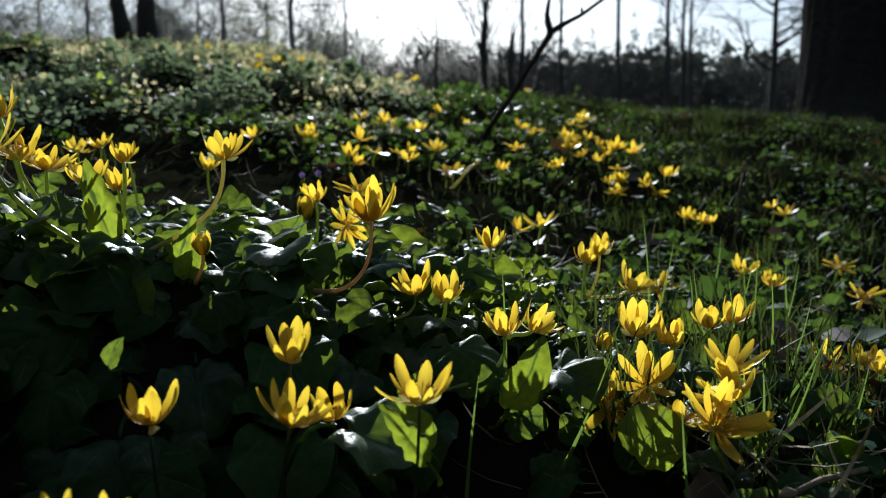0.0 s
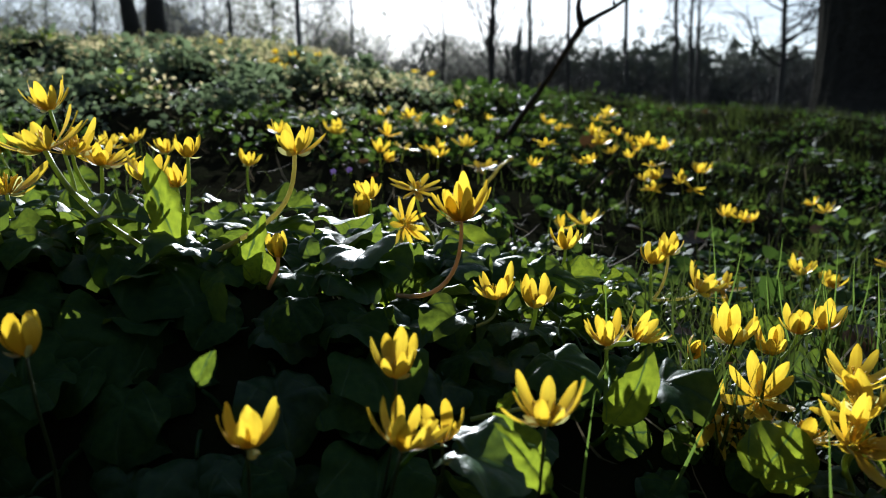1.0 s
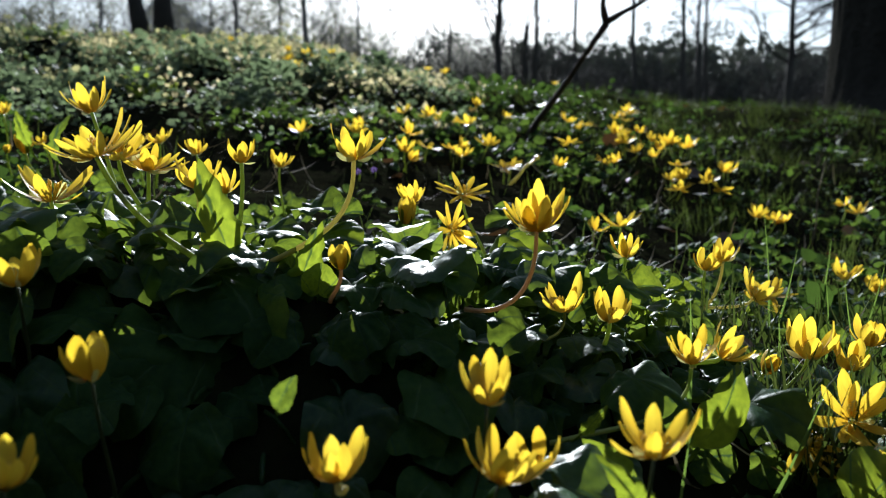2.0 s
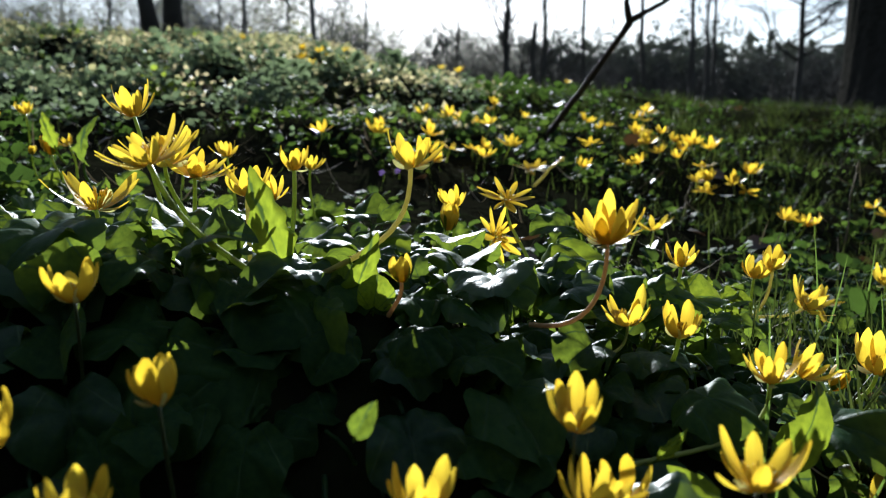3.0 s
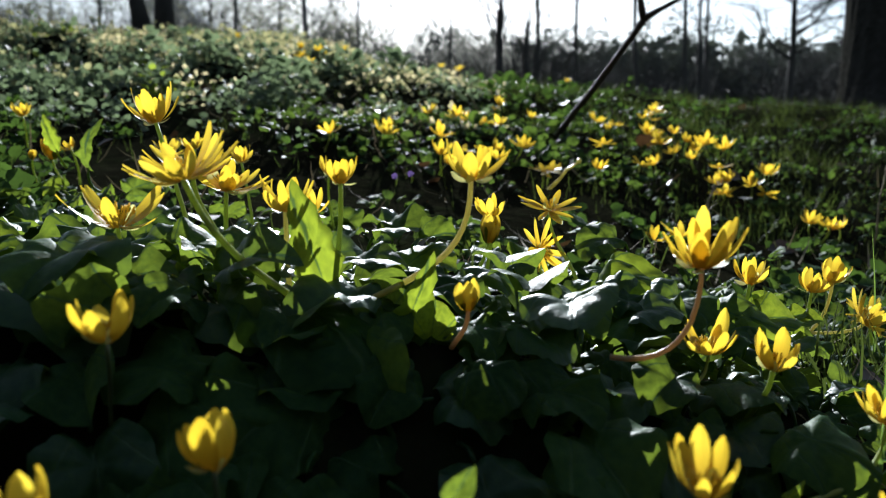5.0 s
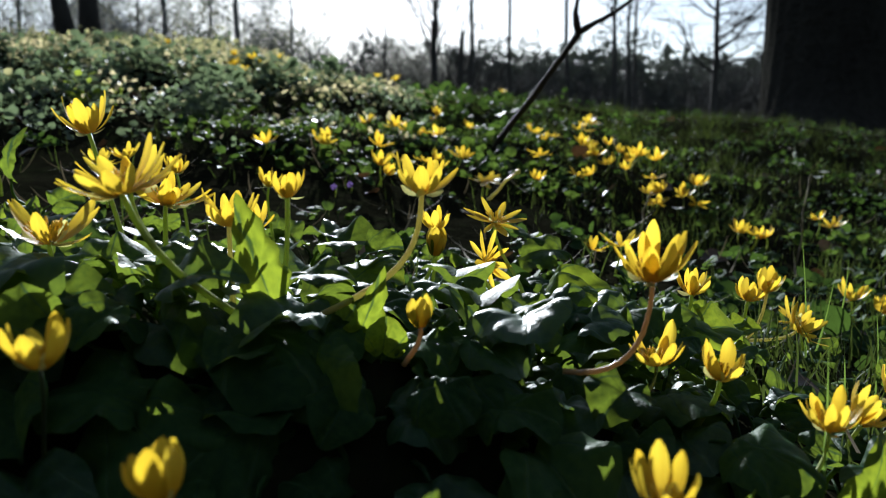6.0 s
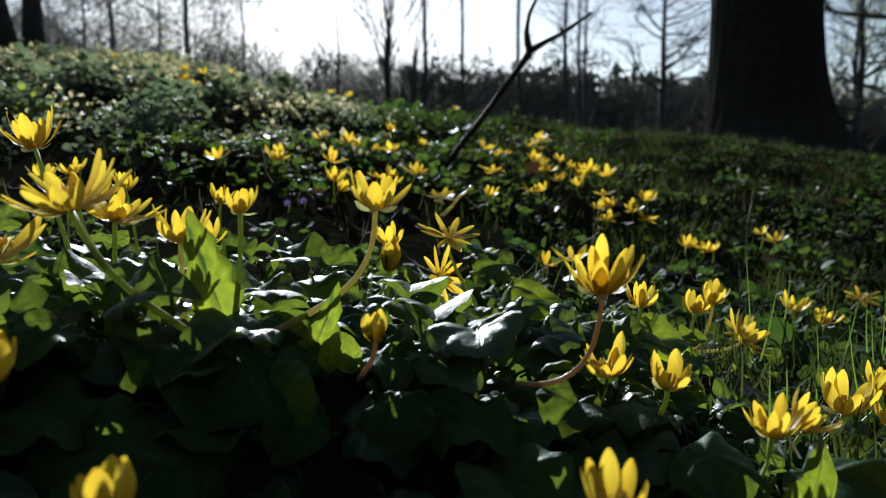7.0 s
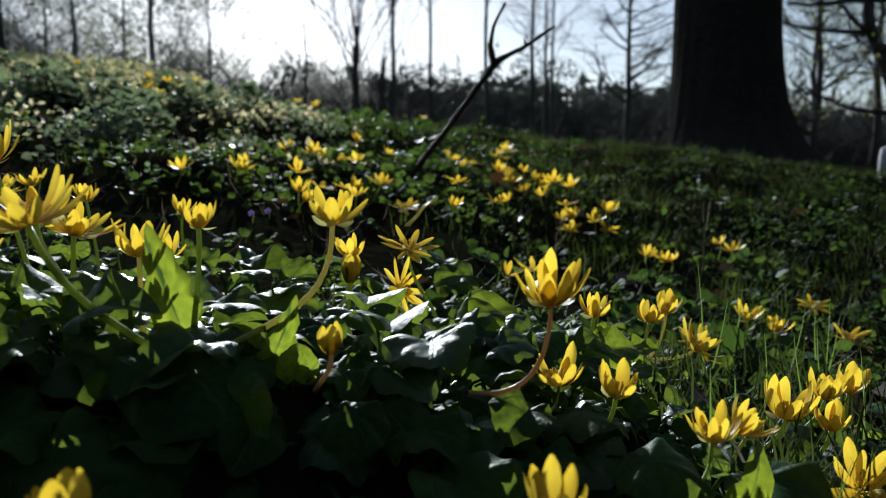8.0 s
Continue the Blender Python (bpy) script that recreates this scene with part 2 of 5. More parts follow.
# ---- building blocks ----
def tube(bm_verts, bm_faces, pts, radii, sides=7):
    """A tapered tube along pts, added to the lists."""
    base = len(bm_verts)
    up = Vector((0.31, 0.17, 0.93))
    for i, p in enumerate(pts):
        a, b = Vector(pts[max(i - 1, 0)]), Vector(pts[min(i + 1, len(pts) - 1)])
        d = (b - a).normalized()
        u = d.cross(up)
        if u.length < 1e-3:
            u = d.cross(Vector((1, 0, 0)))
        u.normalize()
        v = d.cross(u)
        for k in range(sides):
            c = 2 * math.pi * k / sides
            q = Vector(p) + (u * math.cos(c) + v * math.sin(c)) * radii[i]
            bm_verts.append(q[:])
    for i in range(len(pts) - 1):
        for k in range(sides):
            k2 = (k + 1) % sides
            bm_faces.append((base + i * sides + k, base + i * sides + k2, base + (i + 1) * sides + k2, base + (i + 1) * sides + k))
    bm_faces.append(tuple(base + k for k in range(sides - 1, -1, -1)))
    bm_faces.append(tuple(base + (len(pts) - 1) * sides + k for k in range(sides)))


def bezier(a, b, c, d, n):
    out = []
    for i in range(n + 1):
        t = i / n
        out.append(Vector(a) * (1 - t) ** 3 + Vector(b) * 3 * t * (1 - t) ** 2 + Vector(c) * 3 * t * t * (1 - t) + Vector(d) * t ** 3)
    return out


def raw_mesh(name, verts, faces, mat):
    me = bpy.data.meshes.new(name)
    me.from_pydata([tuple(v) for v in verts], [], faces)
    me.materials.append(mat)
    me.shade_smooth()
    return me


def child(name, me, parent, m=None, label=""):
    ob = new(name, me)
    ob.parent = parent
    if m is not None:
        ob.matrix_basis = m
    return tagged(ob, label)


def empty(name, place):
    ob = new(name)
    ob.empty_display_size = 0.01
    ob.location = place
    return ob


# ---- petals: the blade runs along +z, its face turned to the axis (-y) ----
def petal_mesh(name, a0, a1, length, width, mat, nu=9, nv=4, wave=0.0, seed=0):
    verts, faces = [], []
    y = z = 0.0
    for i in range(nu + 1):
        s = i / nu
        a = radians(a0 + (a1 - a0) * s)
        if i:
            y += math.sin(a) * length / nu
            z += math.cos(a) * length / nu
        if s < 0.50:
            prof = 0.32 + 0.68 * math.sin(s / 0.50 * math.pi / 2)
        else:
            prof = max(0.09, (1 - (max(0.0, s - 0.58) / 0.425) ** 2.3)) ** 0.68
        w = width * 0.5 * prof
        for j in range(nv + 1):
            q = 2 * j / nv - 1
            lift = 0.20 * w * q * q + wave * width * math.sin(3 * s + 2.2 * q + seed)
            verts.append((w * q, y - lift * math.cos(a), z + lift * math.sin(a)))
    for i in range(nu):
        for j in range(nv):
            k = i * (nv + 1) + j
            faces.append((k, k + 1, k + nv + 2, k + nv + 1))
    return raw_mesh(name, verts, faces, mat)


SHAPES = {"cup": (62, -6), "half": (62, 10), "wide": (74, 32), "star": (84, 66), "bud": (46, -24), "tulip": (56, -14)}
PETALS = {}
for shape, (a0, a1) in SHAPES.items():
    wd = {"cup": 0.36, "half": 0.28, "wide": 0.26, "star": 0.23, "bud": 0.42, "tulip": 0.42}[shape]
    PETALS[shape] = [petal_mesh("petal", a0 + d, a1 + d * 1.4, 1.0, wd + 0.03 * (k - 1), PETAL, wave=0.05, seed=k) for k, d in enumerate((-5, 0, 6))]
    PETALS[shape + "_small"] = [petal_mesh("petal", a0 + d, a1 + d * 1.4, 1.0, 0.34, PETAL, nu=4, nv=2, wave=0.04, seed=k) for k, d in enumerate((-5, 6))]
SEPAL_MESH = petal_mesh("sepal", 84, 34, 0.44, 0.24, SEPAL, nu=5, nv=3, wave=0.05)

BUD_SEPAL = petal_mesh("sepal", 50, -14, 0.62, 0.34, LEAF_YOUNG, nu=6, nv=3, wave=0.04)


def stamen_mesh(name, spread, height, count, seed):
    rng = random.Random(seed)
    verts, faces = [], []
    for i in range(count):
        a, b = rng.uniform(0, 6.28), math.sqrt(rng.random())
        d = Vector((math.cos(a) * b * spread, math.sin(a) * b * spread, height * rng.uniform(0.75, 1.1) * (1 - 0.25 * b)))
        foot = Vector((math.cos(a) * b * 0.10, math.sin(a) * b * 0.10, 0.02))
        tube(verts, faces, [foot, foot.lerp(d, 0.72), foot.lerp(d, 0.76), d], [0.008, 0.008, 0.02, 0.014], 4)
    return raw_mesh(name, verts, faces, STAMEN)


STAMENS = {"cup": stamen_mesh("flower_centre", 0.24, 0.45, 26, 1), "half": stamen_mesh("flower_centre", 0.28, 0.45, 28, 2), "wide": stamen_mesh("flower_centre", 0.34, 0.42, 30, 3), "star": stamen_mesh("flower_centre", 0.40, 0.38, 34, 4)}
FLOWER_WORDS = {"cup": "glossy yellow celandine flower, half closed like a cup", "half": "glossy yellow celandine flower opening to the sun", "wide": "wide open yellow celandine flower with many narrow petals", "star": "star-shaped fully open yellow celandine flower", "bud": "closed orange-yellow celandine flower bud", "tulip": "narrow half-closed yellow celandine flower with pale sepals"}
flower_rng = random.Random(11)


def flower(head, length=0.018, shape="cup", n=9, lean=None, foot=None, bend=None, pink=False, small=False, thick=0.0011, sepals=3):
    """One celandine flower: head is where the petals meet, foot where its stem leaves the ground."""
    rng = flower_rng
    head = Vector(head)
    if lean is None:
        lean = (rng.uniform(0, 360), rng.uniform(3, 15))
    if foot is None:
        fx, fy = head.x + rng.uniform(-0.012, 0.012), head.y + rng.uniform(-0.004, 0.018)
        if head.y < 0.335 and head.x < 0.02:
            fx, fy = head.x - rng.uniform(0.004, 0.012), head.y + 0.022
            thick = 0.00065
        foot = (fx, fy, max(G(fx, fy) - 0.004, min(head.z - 0.030, G(fx, fy) + 0.018)))
    foot = Vector(foot)
    thing = tagged(empty("celandine_flower", foot), FLOWER_WORDS[shape], "flower", "yellow celandine flowers")
    turn = Matrix.Rotation(radians(lean[0]), 4, "Z") @ Matrix.Rotation(radians(lean[1]), 4, "X")
    up = (turn @ Vector((0, 0, 1))).normalized()
    reach = (head - foot).length
    mid = Vector(bend) if bend else foot + Vector((0, 0, reach * 0.35)) if foot.y - head.y < 0.03 else foot.lerp(head, 0.3)
    sv, sf = [], []
    pts = [p - foot for p in bezier(foot, mid, head - up * reach * 0.42, head, 5 if small else 11)]
    tube(sv, sf, pts, [thick * (1.15 - 0.3 * i / len(pts)) for i in range(len(pts))], 4 if small else 7)
    child("stem", raw_mesh("stem", sv, sf, STEM_ROSE if pink == "rose" else STEM_PINK if pink else STEM_SHADED if thick < 0.0007 else STEM_GREEN), thing, None, "pinkish curved stem" if pink == "rose" else "pale straw-coloured curved stem" if pink else "")
    seat = Matrix.Translation(head - foot) @ turn
    kinds = PETALS[shape + ("_small" if small else "")]
    start = rng.uniform(0, 360)
    if not small and shape in ("half", "wide", "star"):
        n += 2
    for i in range(n):
        c = start + 360 * i / n + rng.uniform(-9, 9)
        inner = 0.08 if i % 2 else 0.11
        size = length * rng.uniform(0.74, 1.12)
        m = Matrix.Rotation(radians(c), 4, "Z") @ Matrix.Translation((0, inner * length, 0)) @ Matrix.Rotation(radians(max(-26, min(22, rng.gauss(-8 if i % 2 else 3, 8) * (0.4 if shape in ("tulip", "bud") else 1)))), 4, "X") @ Matrix.Rotation(radians(rng.gauss(0, 12)), 4, "Z")
        child("petal", rng.choice(kinds), thing, seat @ m @ Matrix.Scale(size, 4))
    if not small and shape not in ("bud", "tulip"):
        child("flower_centre", STAMENS[shape], thing, seat @ Matrix.Scale(length, 4), "cluster of yellow stamens")
    if shape == "bud" and not small:
        for i in range(3):
            m = Matrix.Rotation(radians(start + 120 * i), 4, "Z") @ Matrix.Translation((0, 0.13 * length, 0)) @ Matrix.Scale(length, 4)
            child("sepal", BUD_SEPAL, thing, seat @ m, "yellow-green sepal clasping the bud")
    elif not small:
        for i in range(sepals):
            c = start + 120 * i + rng.uniform(-20, 20)
            m = Matrix.Rotation(radians(c), 4, "Z") @ Matrix.Translation((0, 0.10 * length, -0.02 * length)) @ Matrix.Rotation(radians(rng.uniform(-30, 40)), 4, "X") @ Matrix.Rotation(radians(rng.uniform(-35, 35)), 4, "Y")
            child("sepal", SEPAL_MESH, thing, seat @ m @ Matrix.Scale(length * rng.uniform(0.8, 1.05), 4), "pale green sepal")
    return thing


# ---- leaves: blade from the origin along +y, face up ----
def outline(kind, a):
    """Half-width profile of a leaf as (across, along) for an angle a of 0 (tip) to pi (base notch)."""
    if kind == "heart":
        r = 0.50 * (1 + 0.10 * math.cos(a) - 0.32 * math.exp(-((a - math.pi) / 0.34) ** 2))
        r *= 1 + 0.035 * math.sin(7 * a) + 0.012 * math.sin(15 * a + 1)
        return r * math.sin(a) * 1.02, 0.46 + r * math.cos(a)
    if kind == "ivy":
        r = 0.46 + 0.06 * math.cos(a * 2.55) ** 2 * (1 if a < 2.6 else 0.6) + 0.06 * math.cos(a) - 0.22 * math.exp(-((a - math.pi) / 0.3) ** 2)
        return r * math.sin(a) * 1.05, 0.45 + r * math.cos(a)
    if kind == "oval":
        t = 1 - a / math.pi
        return 0.27 * math.sin(math.pi * t ** 0.85) ** 0.75 * (1 + 0.03 * math.sin(9 * a)) + 0.001, t
    if kind == "lance":
        t = 1 - a / math.pi
        return 0.155 * math.sin(math.pi * t ** 0.8) ** 0.8 * (1 + 0.15 * math.sin(9 * a + 1)) * (1 + 0.25 * math.exp(-((t - 0.25) / 0.15) ** 2)) + 0.001, t
    r = 0.5 * (1 + 0.035 * math.sin(6 * a)) * (1 - 0.16 * math.exp(-((a - math.pi) / 0.3) ** 2))
    return r * math.sin(a) * 0.94, 0.5 + r * math.cos(a)


def leaf_mesh(name, kind, fold, curl, ripple, mat, seed, rings=5, spokes=20, stalk=0.9):
    verts, faces = [], []
    n = 2 * spokes
    rim = []
    for i in range(n):
        a = 2 * math.pi * i / n
        side = 1 if a <= math.pi else -1
        x, y = outline(kind, a if a <= math.pi else 2 * math.pi - a)
        rim.append((x * side, y))
    cy = 0.45 if kind in ("lance", "oval") else 0.40

    droop = 0.10 * (0.4 + 0.6 * math.sin(seed * 2.1) ** 2)

    def bulge(x, y):
        r = math.hypot(x, y + 0.04)
        if kind == "lance":
            return 0.02 * abs(math.sin(26 * (y - 0.9 * abs(x)))) * min(1, abs(x) * 12) - 0.02 * math.exp(-(x / 0.03) ** 2)
        return 0.026 * min(1.0, r * 1.6) * abs(math.sin(3.5 * math.atan2(x, y + 0.04))) - 0.02 * math.exp(-(x / 0.03) ** 2)

    def lift(x, y, rr):
        return fold * abs(x) - curl * (y - 0.3) ** 2 + 1.1 * ripple * rr * (math.sin(4 * math.atan2(x, y - cy) + seed) + 0.45 * math.sin(9 * math.atan2(x, y - cy) + 2 * seed)) + bulge(x, y) - droop * rr ** 3

    verts.append((0, cy, lift(0, cy, 0)))
    for k in range(1, rings + 1):
        f = (k / rings) ** 0.85
        for x, y in rim:
            px, py = x * f, cy + (y - cy) * f
            verts.append((px, py, lift(px, py, f * f)))
    for i in range(n):
        faces.append((0, 1 + i, 1 + (i + 1) % n))
    for k in range(rings - 1):
        for i in range(n):
            a, b = 1 + k * n + i, 1 + k * n + (i + 1) % n
            faces.append((a, a + n, b + n, b))
    if stalk:
        p = [(0, 0.08, lift(0, 0.08, 0) - 0.01), (0, -0.12, -0.05), (0.02, -0.3, -0.3 * stalk), (0.03, -0.36, -stalk)]
        tube(verts, faces, bezier(*p, 4), [0.022, 0.026, 0.028, 0.03, 0.03], 5)
    return raw_mesh(name, verts, faces, mat)


LEAVES = {
    "heart": [leaf_mesh("leaf", "heart", f, c, r, LEAF_GLOSS if k in (1, 5) else LEAF, k) for k, (f, c, r) in enumerate(((0.34, 0.35, 0.07), (0.10, 0.80, 0.085), (-0.22, 0.60, 0.08), (0.60, 0.15, 0.06), (0.05, 0.35, 0.11), (0.45, 0.8, 0.09), (-0.35, 0.3, 0.08), (0.25, -0.5, 0.09)))],
    "young": [leaf_mesh("leaf", "heart", f, c, r, LEAF_YOUNG, k) for k, (f, c, r) in enumerate(((0.40, 0.3, 0.05), (0.15, 0.6, 0.07), (-0.2, 0.4, 0.06)))],
    "ivy": [leaf_mesh("leaf", "ivy", f, c, r, LEAF_GLOSS if k == 1 else LEAF, k) for k, (f, c, r) in enumerate(((0.15, 0.45, 0.05), (0.30, 0.25, 0.07), (-0.2, 0.5, 0.06)))],
    "round": [leaf_mesh("leaf", "round", f, c, r, LEAF_GLOSS if k == 1 else LEAF, k) for k, (f, c, r) in enumerate(((0.2, 0.5, 0.06), (0.4, 0.3, 0.07), (-0.2, 0.4, 0.09), (0.05, 0.7, 0.10), (0.25, -0.3, 0.08)))],
    "oval": [leaf_mesh("leaf", "oval", 0.30, 0.25, 0.02, LEAF_YOUNG, 3, stalk=0.3), leaf_mesh("leaf", "oval", 0.12, 0.45, 0.03, LEAF_YOUNG, 5, stalk=0.3), leaf_mesh("leaf", "oval", 0.40, 0.25, 0.02, LEAF, 3, stalk=0.8)],
    "lance": [leaf_mesh("leaf", "lance", 0.35, 0.2, 0.015, LEAF_YOUNG, 2, stalk=0.3), leaf_mesh("leaf", "lance", 0.55, 0.5, 0.03, LEAF, 4, stalk=0.3)],
}
leaf_rng = random.Random(5)


def leaf_pose(place, heading, pitch, roll, size, tilt=0):
    """tilt: degrees by which the whole leaf leans back from the sun, its face towards the south."""
    return Matrix.Translation(place) @ Matrix.Rotation(radians(tilt), 4, "X") @ Matrix.Rotation(radians(heading), 4, "Z") @ Matrix.Rotation(radians(pitch), 4, "X") @ Matrix.Rotation(radians(roll), 4, "Y") @ Matrix.Scale(size, 4)


clumps = {}


def clump_at(x, y):
    key = (math.floor(x / 0.09), math.floor(y / 0.09))
    if key not in clumps:
        cx, cy = (key[0] + 0.5) * 0.09, (key[1] + 0.5) * 0.09
        clumps[key] = tagged(empty("celandine_clump", (cx, cy, G(cx, cy))), "clump of glossy dark green celandine leaves on the bank", "leaf clump", "celandine leaf clumps")
    return clumps[key]


def leaf(kind, place, heading, pitch, roll, size, label="", which=None, tilt=0):
    c = clump_at(place[0], place[1])
    me = LEAVES[kind][which] if which is not None else leaf_rng.choice(LEAVES[kind])
    return child("leaf", me, c, Matrix.Translation(-c.location) @ leaf_pose(place, heading, pitch, roll, size, tilt), label)


key_spots = []


def set_leaf(kind, foot, tip, face, label="", which=0):
    """A leaf laid from foot to tip, its upper side turned to the direction face."""
    foot, tip = Vector(foot), Vector(tip)
    v = (tip - foot).normalized()
    n = Vector(face)
    n = (n - v * n.dot(v)).normalized()
    u = v.cross(n)
    m = Matrix((u, v, n)).transposed().to_4x4()
    c = clump_at(foot.x, foot.y)
    mid = foot.lerp(tip, 0.5)
    key_spots.append((mid.x, mid.y))
    return child("leaf", LEAVES[kind][which], c, Matrix.Translation(foot - c.location) @ m @ Matrix.Scale((tip - foot).length, 4), label)


# ---- many small pieces in one mesh ----
def scatter(name, template, faces, poses, mat, label, category):
    """One object of many copies of a small template. poses: rows of place, heading, pitch, roll, size and tilt."""
    P = np.array(poses, dtype=float)
    t = np.array(template, dtype=float)
    h, p, r = np.radians(P[:, 3]), np.radians(P[:, 4]), np.radians(P[:, 5])
    ch, sh, cp, sp, cr, sr = np.cos(h), np.sin(h), np.cos(p), np.sin(p), np.cos(r), np.sin(r)
    x, y, z = t[None, :, 0] * P[:, 6:7], t[None, :, 1] * P[:, 6:7], t[None, :, 2] * P[:, 6:7]
    x, z = x * cr[:, None] + z * sr[:, None], -x * sr[:, None] + z * cr[:, None]
    y, z = y * cp[:, None] - z * sp[:, None], y * sp[:, None] + z * cp[:, None]
    x, y = x * ch[:, None] - y * sh[:, None], x * sh[:, None] + y * ch[:, None]
    if P.shape[1] > 7:
        a = np.radians(P[:, 7:8])
        y, z = y * np.cos(a) - z * np.sin(a), y * np.sin(a) + z * np.cos(a)
    V = np.stack((x + P[:, 0:1], y + P[:, 1:2], z + P[:, 2:3]), axis=2).reshape(-1, 3)
    n, k = len(P), len(t)
    sizes = np.array([len(f) for f in faces])
    flat = np.array([i for f in faces for i in f])
    loops = (flat[None, :] + (np.arange(n) * k)[:, None]).reshape(-1)
    totals = np.tile(sizes, n)
    me = bpy.data.meshes.new(name)
    me.vertices.add(len(V))
    me.vertices.foreach_set("co", V.astype(np.float32).reshape(-1))
    me.loops.add(len(loops))
    me.loops.foreach_set("vertex_index", loops.astype(np.int32))
    me.polygons.add(len(totals))
    me.polygons.foreach_set("loop_start", (np.cumsum(totals) - totals).astype(np.int32))
    me.update(calc_edges=True)
    me.validate()
    me.shade_smooth()
    me.materials.append(mat)
    return tagged(new(name, me), label, category, kind="stuff")


DIAMOND = [(0, 0, 0), (0.32, 0.45, 0.06), (0, 1.0, 0), (-0.32, 0.45, 0.06)]
DIAMOND_FACES = [(0, 1, 2), (0, 2, 3)]
SMALL_LEAF = [(0, 0.05, 0), (0.26, 0.0, 0.05), (0.48, 0.28, 0.10), (0.42, 0.66, 0.06), (0, 1.0, -0.10), (-0.42, 0.66, 0.06), (-0.48, 0.28, 0.10), (-0.26, 0.0, 0.05), (0, 0.45, 0)]
SMALL_FACES = [(8, 0, 1), (8, 1, 2), (8, 2, 3), (8, 3, 4), (8, 4, 5), (8, 5, 6), (8, 6, 7), (8, 7, 0)]
BLADE = [(-0.018, 0, 0), (0.018, 0, 0), (-0.016, 0.03, 0.35), (0.016, 0.03, 0.35), (-0.012, 0.12, 0.68), (0.012, 0.12, 0.68), (0, 0.28, 1.0)]
BLADE_FACES = [(0, 1, 3, 2), (2, 3, 5, 4), (4, 5, 6)]

# ---- the large trunk ----
def lobed_trunk(cx, cy, radius, height):
    """A straight old trunk whose roots flare out on one side."""
    verts, faces = [], []
    n = 96
    zs = [-0.25, -0.1, -0.03, 0.0, 0.03, 0.06, 0.1, 0.15, 0.2, 0.26, 0.33, 0.42, 0.56, 0.75, 1.0, 1.4, 2.0, 3.0, 4.5, 7.0, height]
    g = G(cx, cy)
    for z in zs:
        h = max(z, -0.05)
        for k in range(n):
            a = 2 * math.pi * k / n
            root = max(0.0, math.cos(a - 1.2)) ** 4 * 0.25 + max(0.0, math.cos(a - 4.1)) ** 2 * 0.22 + max(0.0, math.cos(a + 2.0)) ** 6 * 0.20 + 0.05
            r = radius * (1 - 0.02 * max(z, 0)) + math.exp(-h / 0.14) * root + math.exp(-max(z, -0.15) / 0.24) * 0.34 * max(0.0, math.cos(a + 0.25)) ** 3
            ridge = math.sin(23 * a + 2.5 * noise.noise((a * 2, z * 1.5, 0)))
            r += 0.004 * ridge + 0.008 * noise.noise((math.cos(a) * 5, math.sin(a) * 5, z * 2.2))
            verts.append((cx + r * math.cos(a), cy + r * math.sin(a), g + z))
    for i in range(len(zs) - 1):
        for k in range(n):
            k2 = (k + 1) % n
            faces.append((i * n + k, i * n + k2, (i + 1) * n + k2, (i + 1) * n + k))
    faces.append(tuple((len(zs) - 1) * n + k for k in range(n)))
    return verts, faces


# ---- bare trees ----
def grow(verts, faces, tips, start, direction, length, radius, depth, rng, spread, sides):
    """A branch with its side branches; collects the tips."""
    n = 6 if depth > 2 else 4 if depth > 1 else 3 if depth else 2
    pts, radii = [Vector(start)], [radius]
    d = Vector(direction).normalized()
    for i in range(n):
        d = (d + Vector((rng.uniform(-1, 1), rng.uniform(-1, 1), rng.uniform(-0.8, 1.0))) * 0.34).normalized()
        pts.append(pts[-1] + d * length / n)
        radii.append(radius * (1 - 0.55 * (i + 1) / n))
    tube(verts, faces, pts, radii, sides)
    tips.append(pts[-1])
    if depth == 0:
        return
    for i in range(rng.randint(3, 5)):
        f = rng.uniform(0.25, 1.0)
        k = min(n - 1, int(f * n))
        p = pts[k].lerp(pts[k + 1], f * n - k)
        a = rng.uniform(0, 6.28)
        side = Vector((math.cos(a), math.sin(a), 0))
        nd = (d * rng.uniform(0.4, 0.8) + side * spread * rng.uniform(0.6, 1.1) + Vector((0, 0, 0.15))).normalized()
        grow(verts, faces, tips, p, nd, length * rng.uniform(0.5, 0.75), radii[k] * rng.uniform(0.4, 0.65), depth - 1, rng, spread, 4 if depth > 1 else 3)


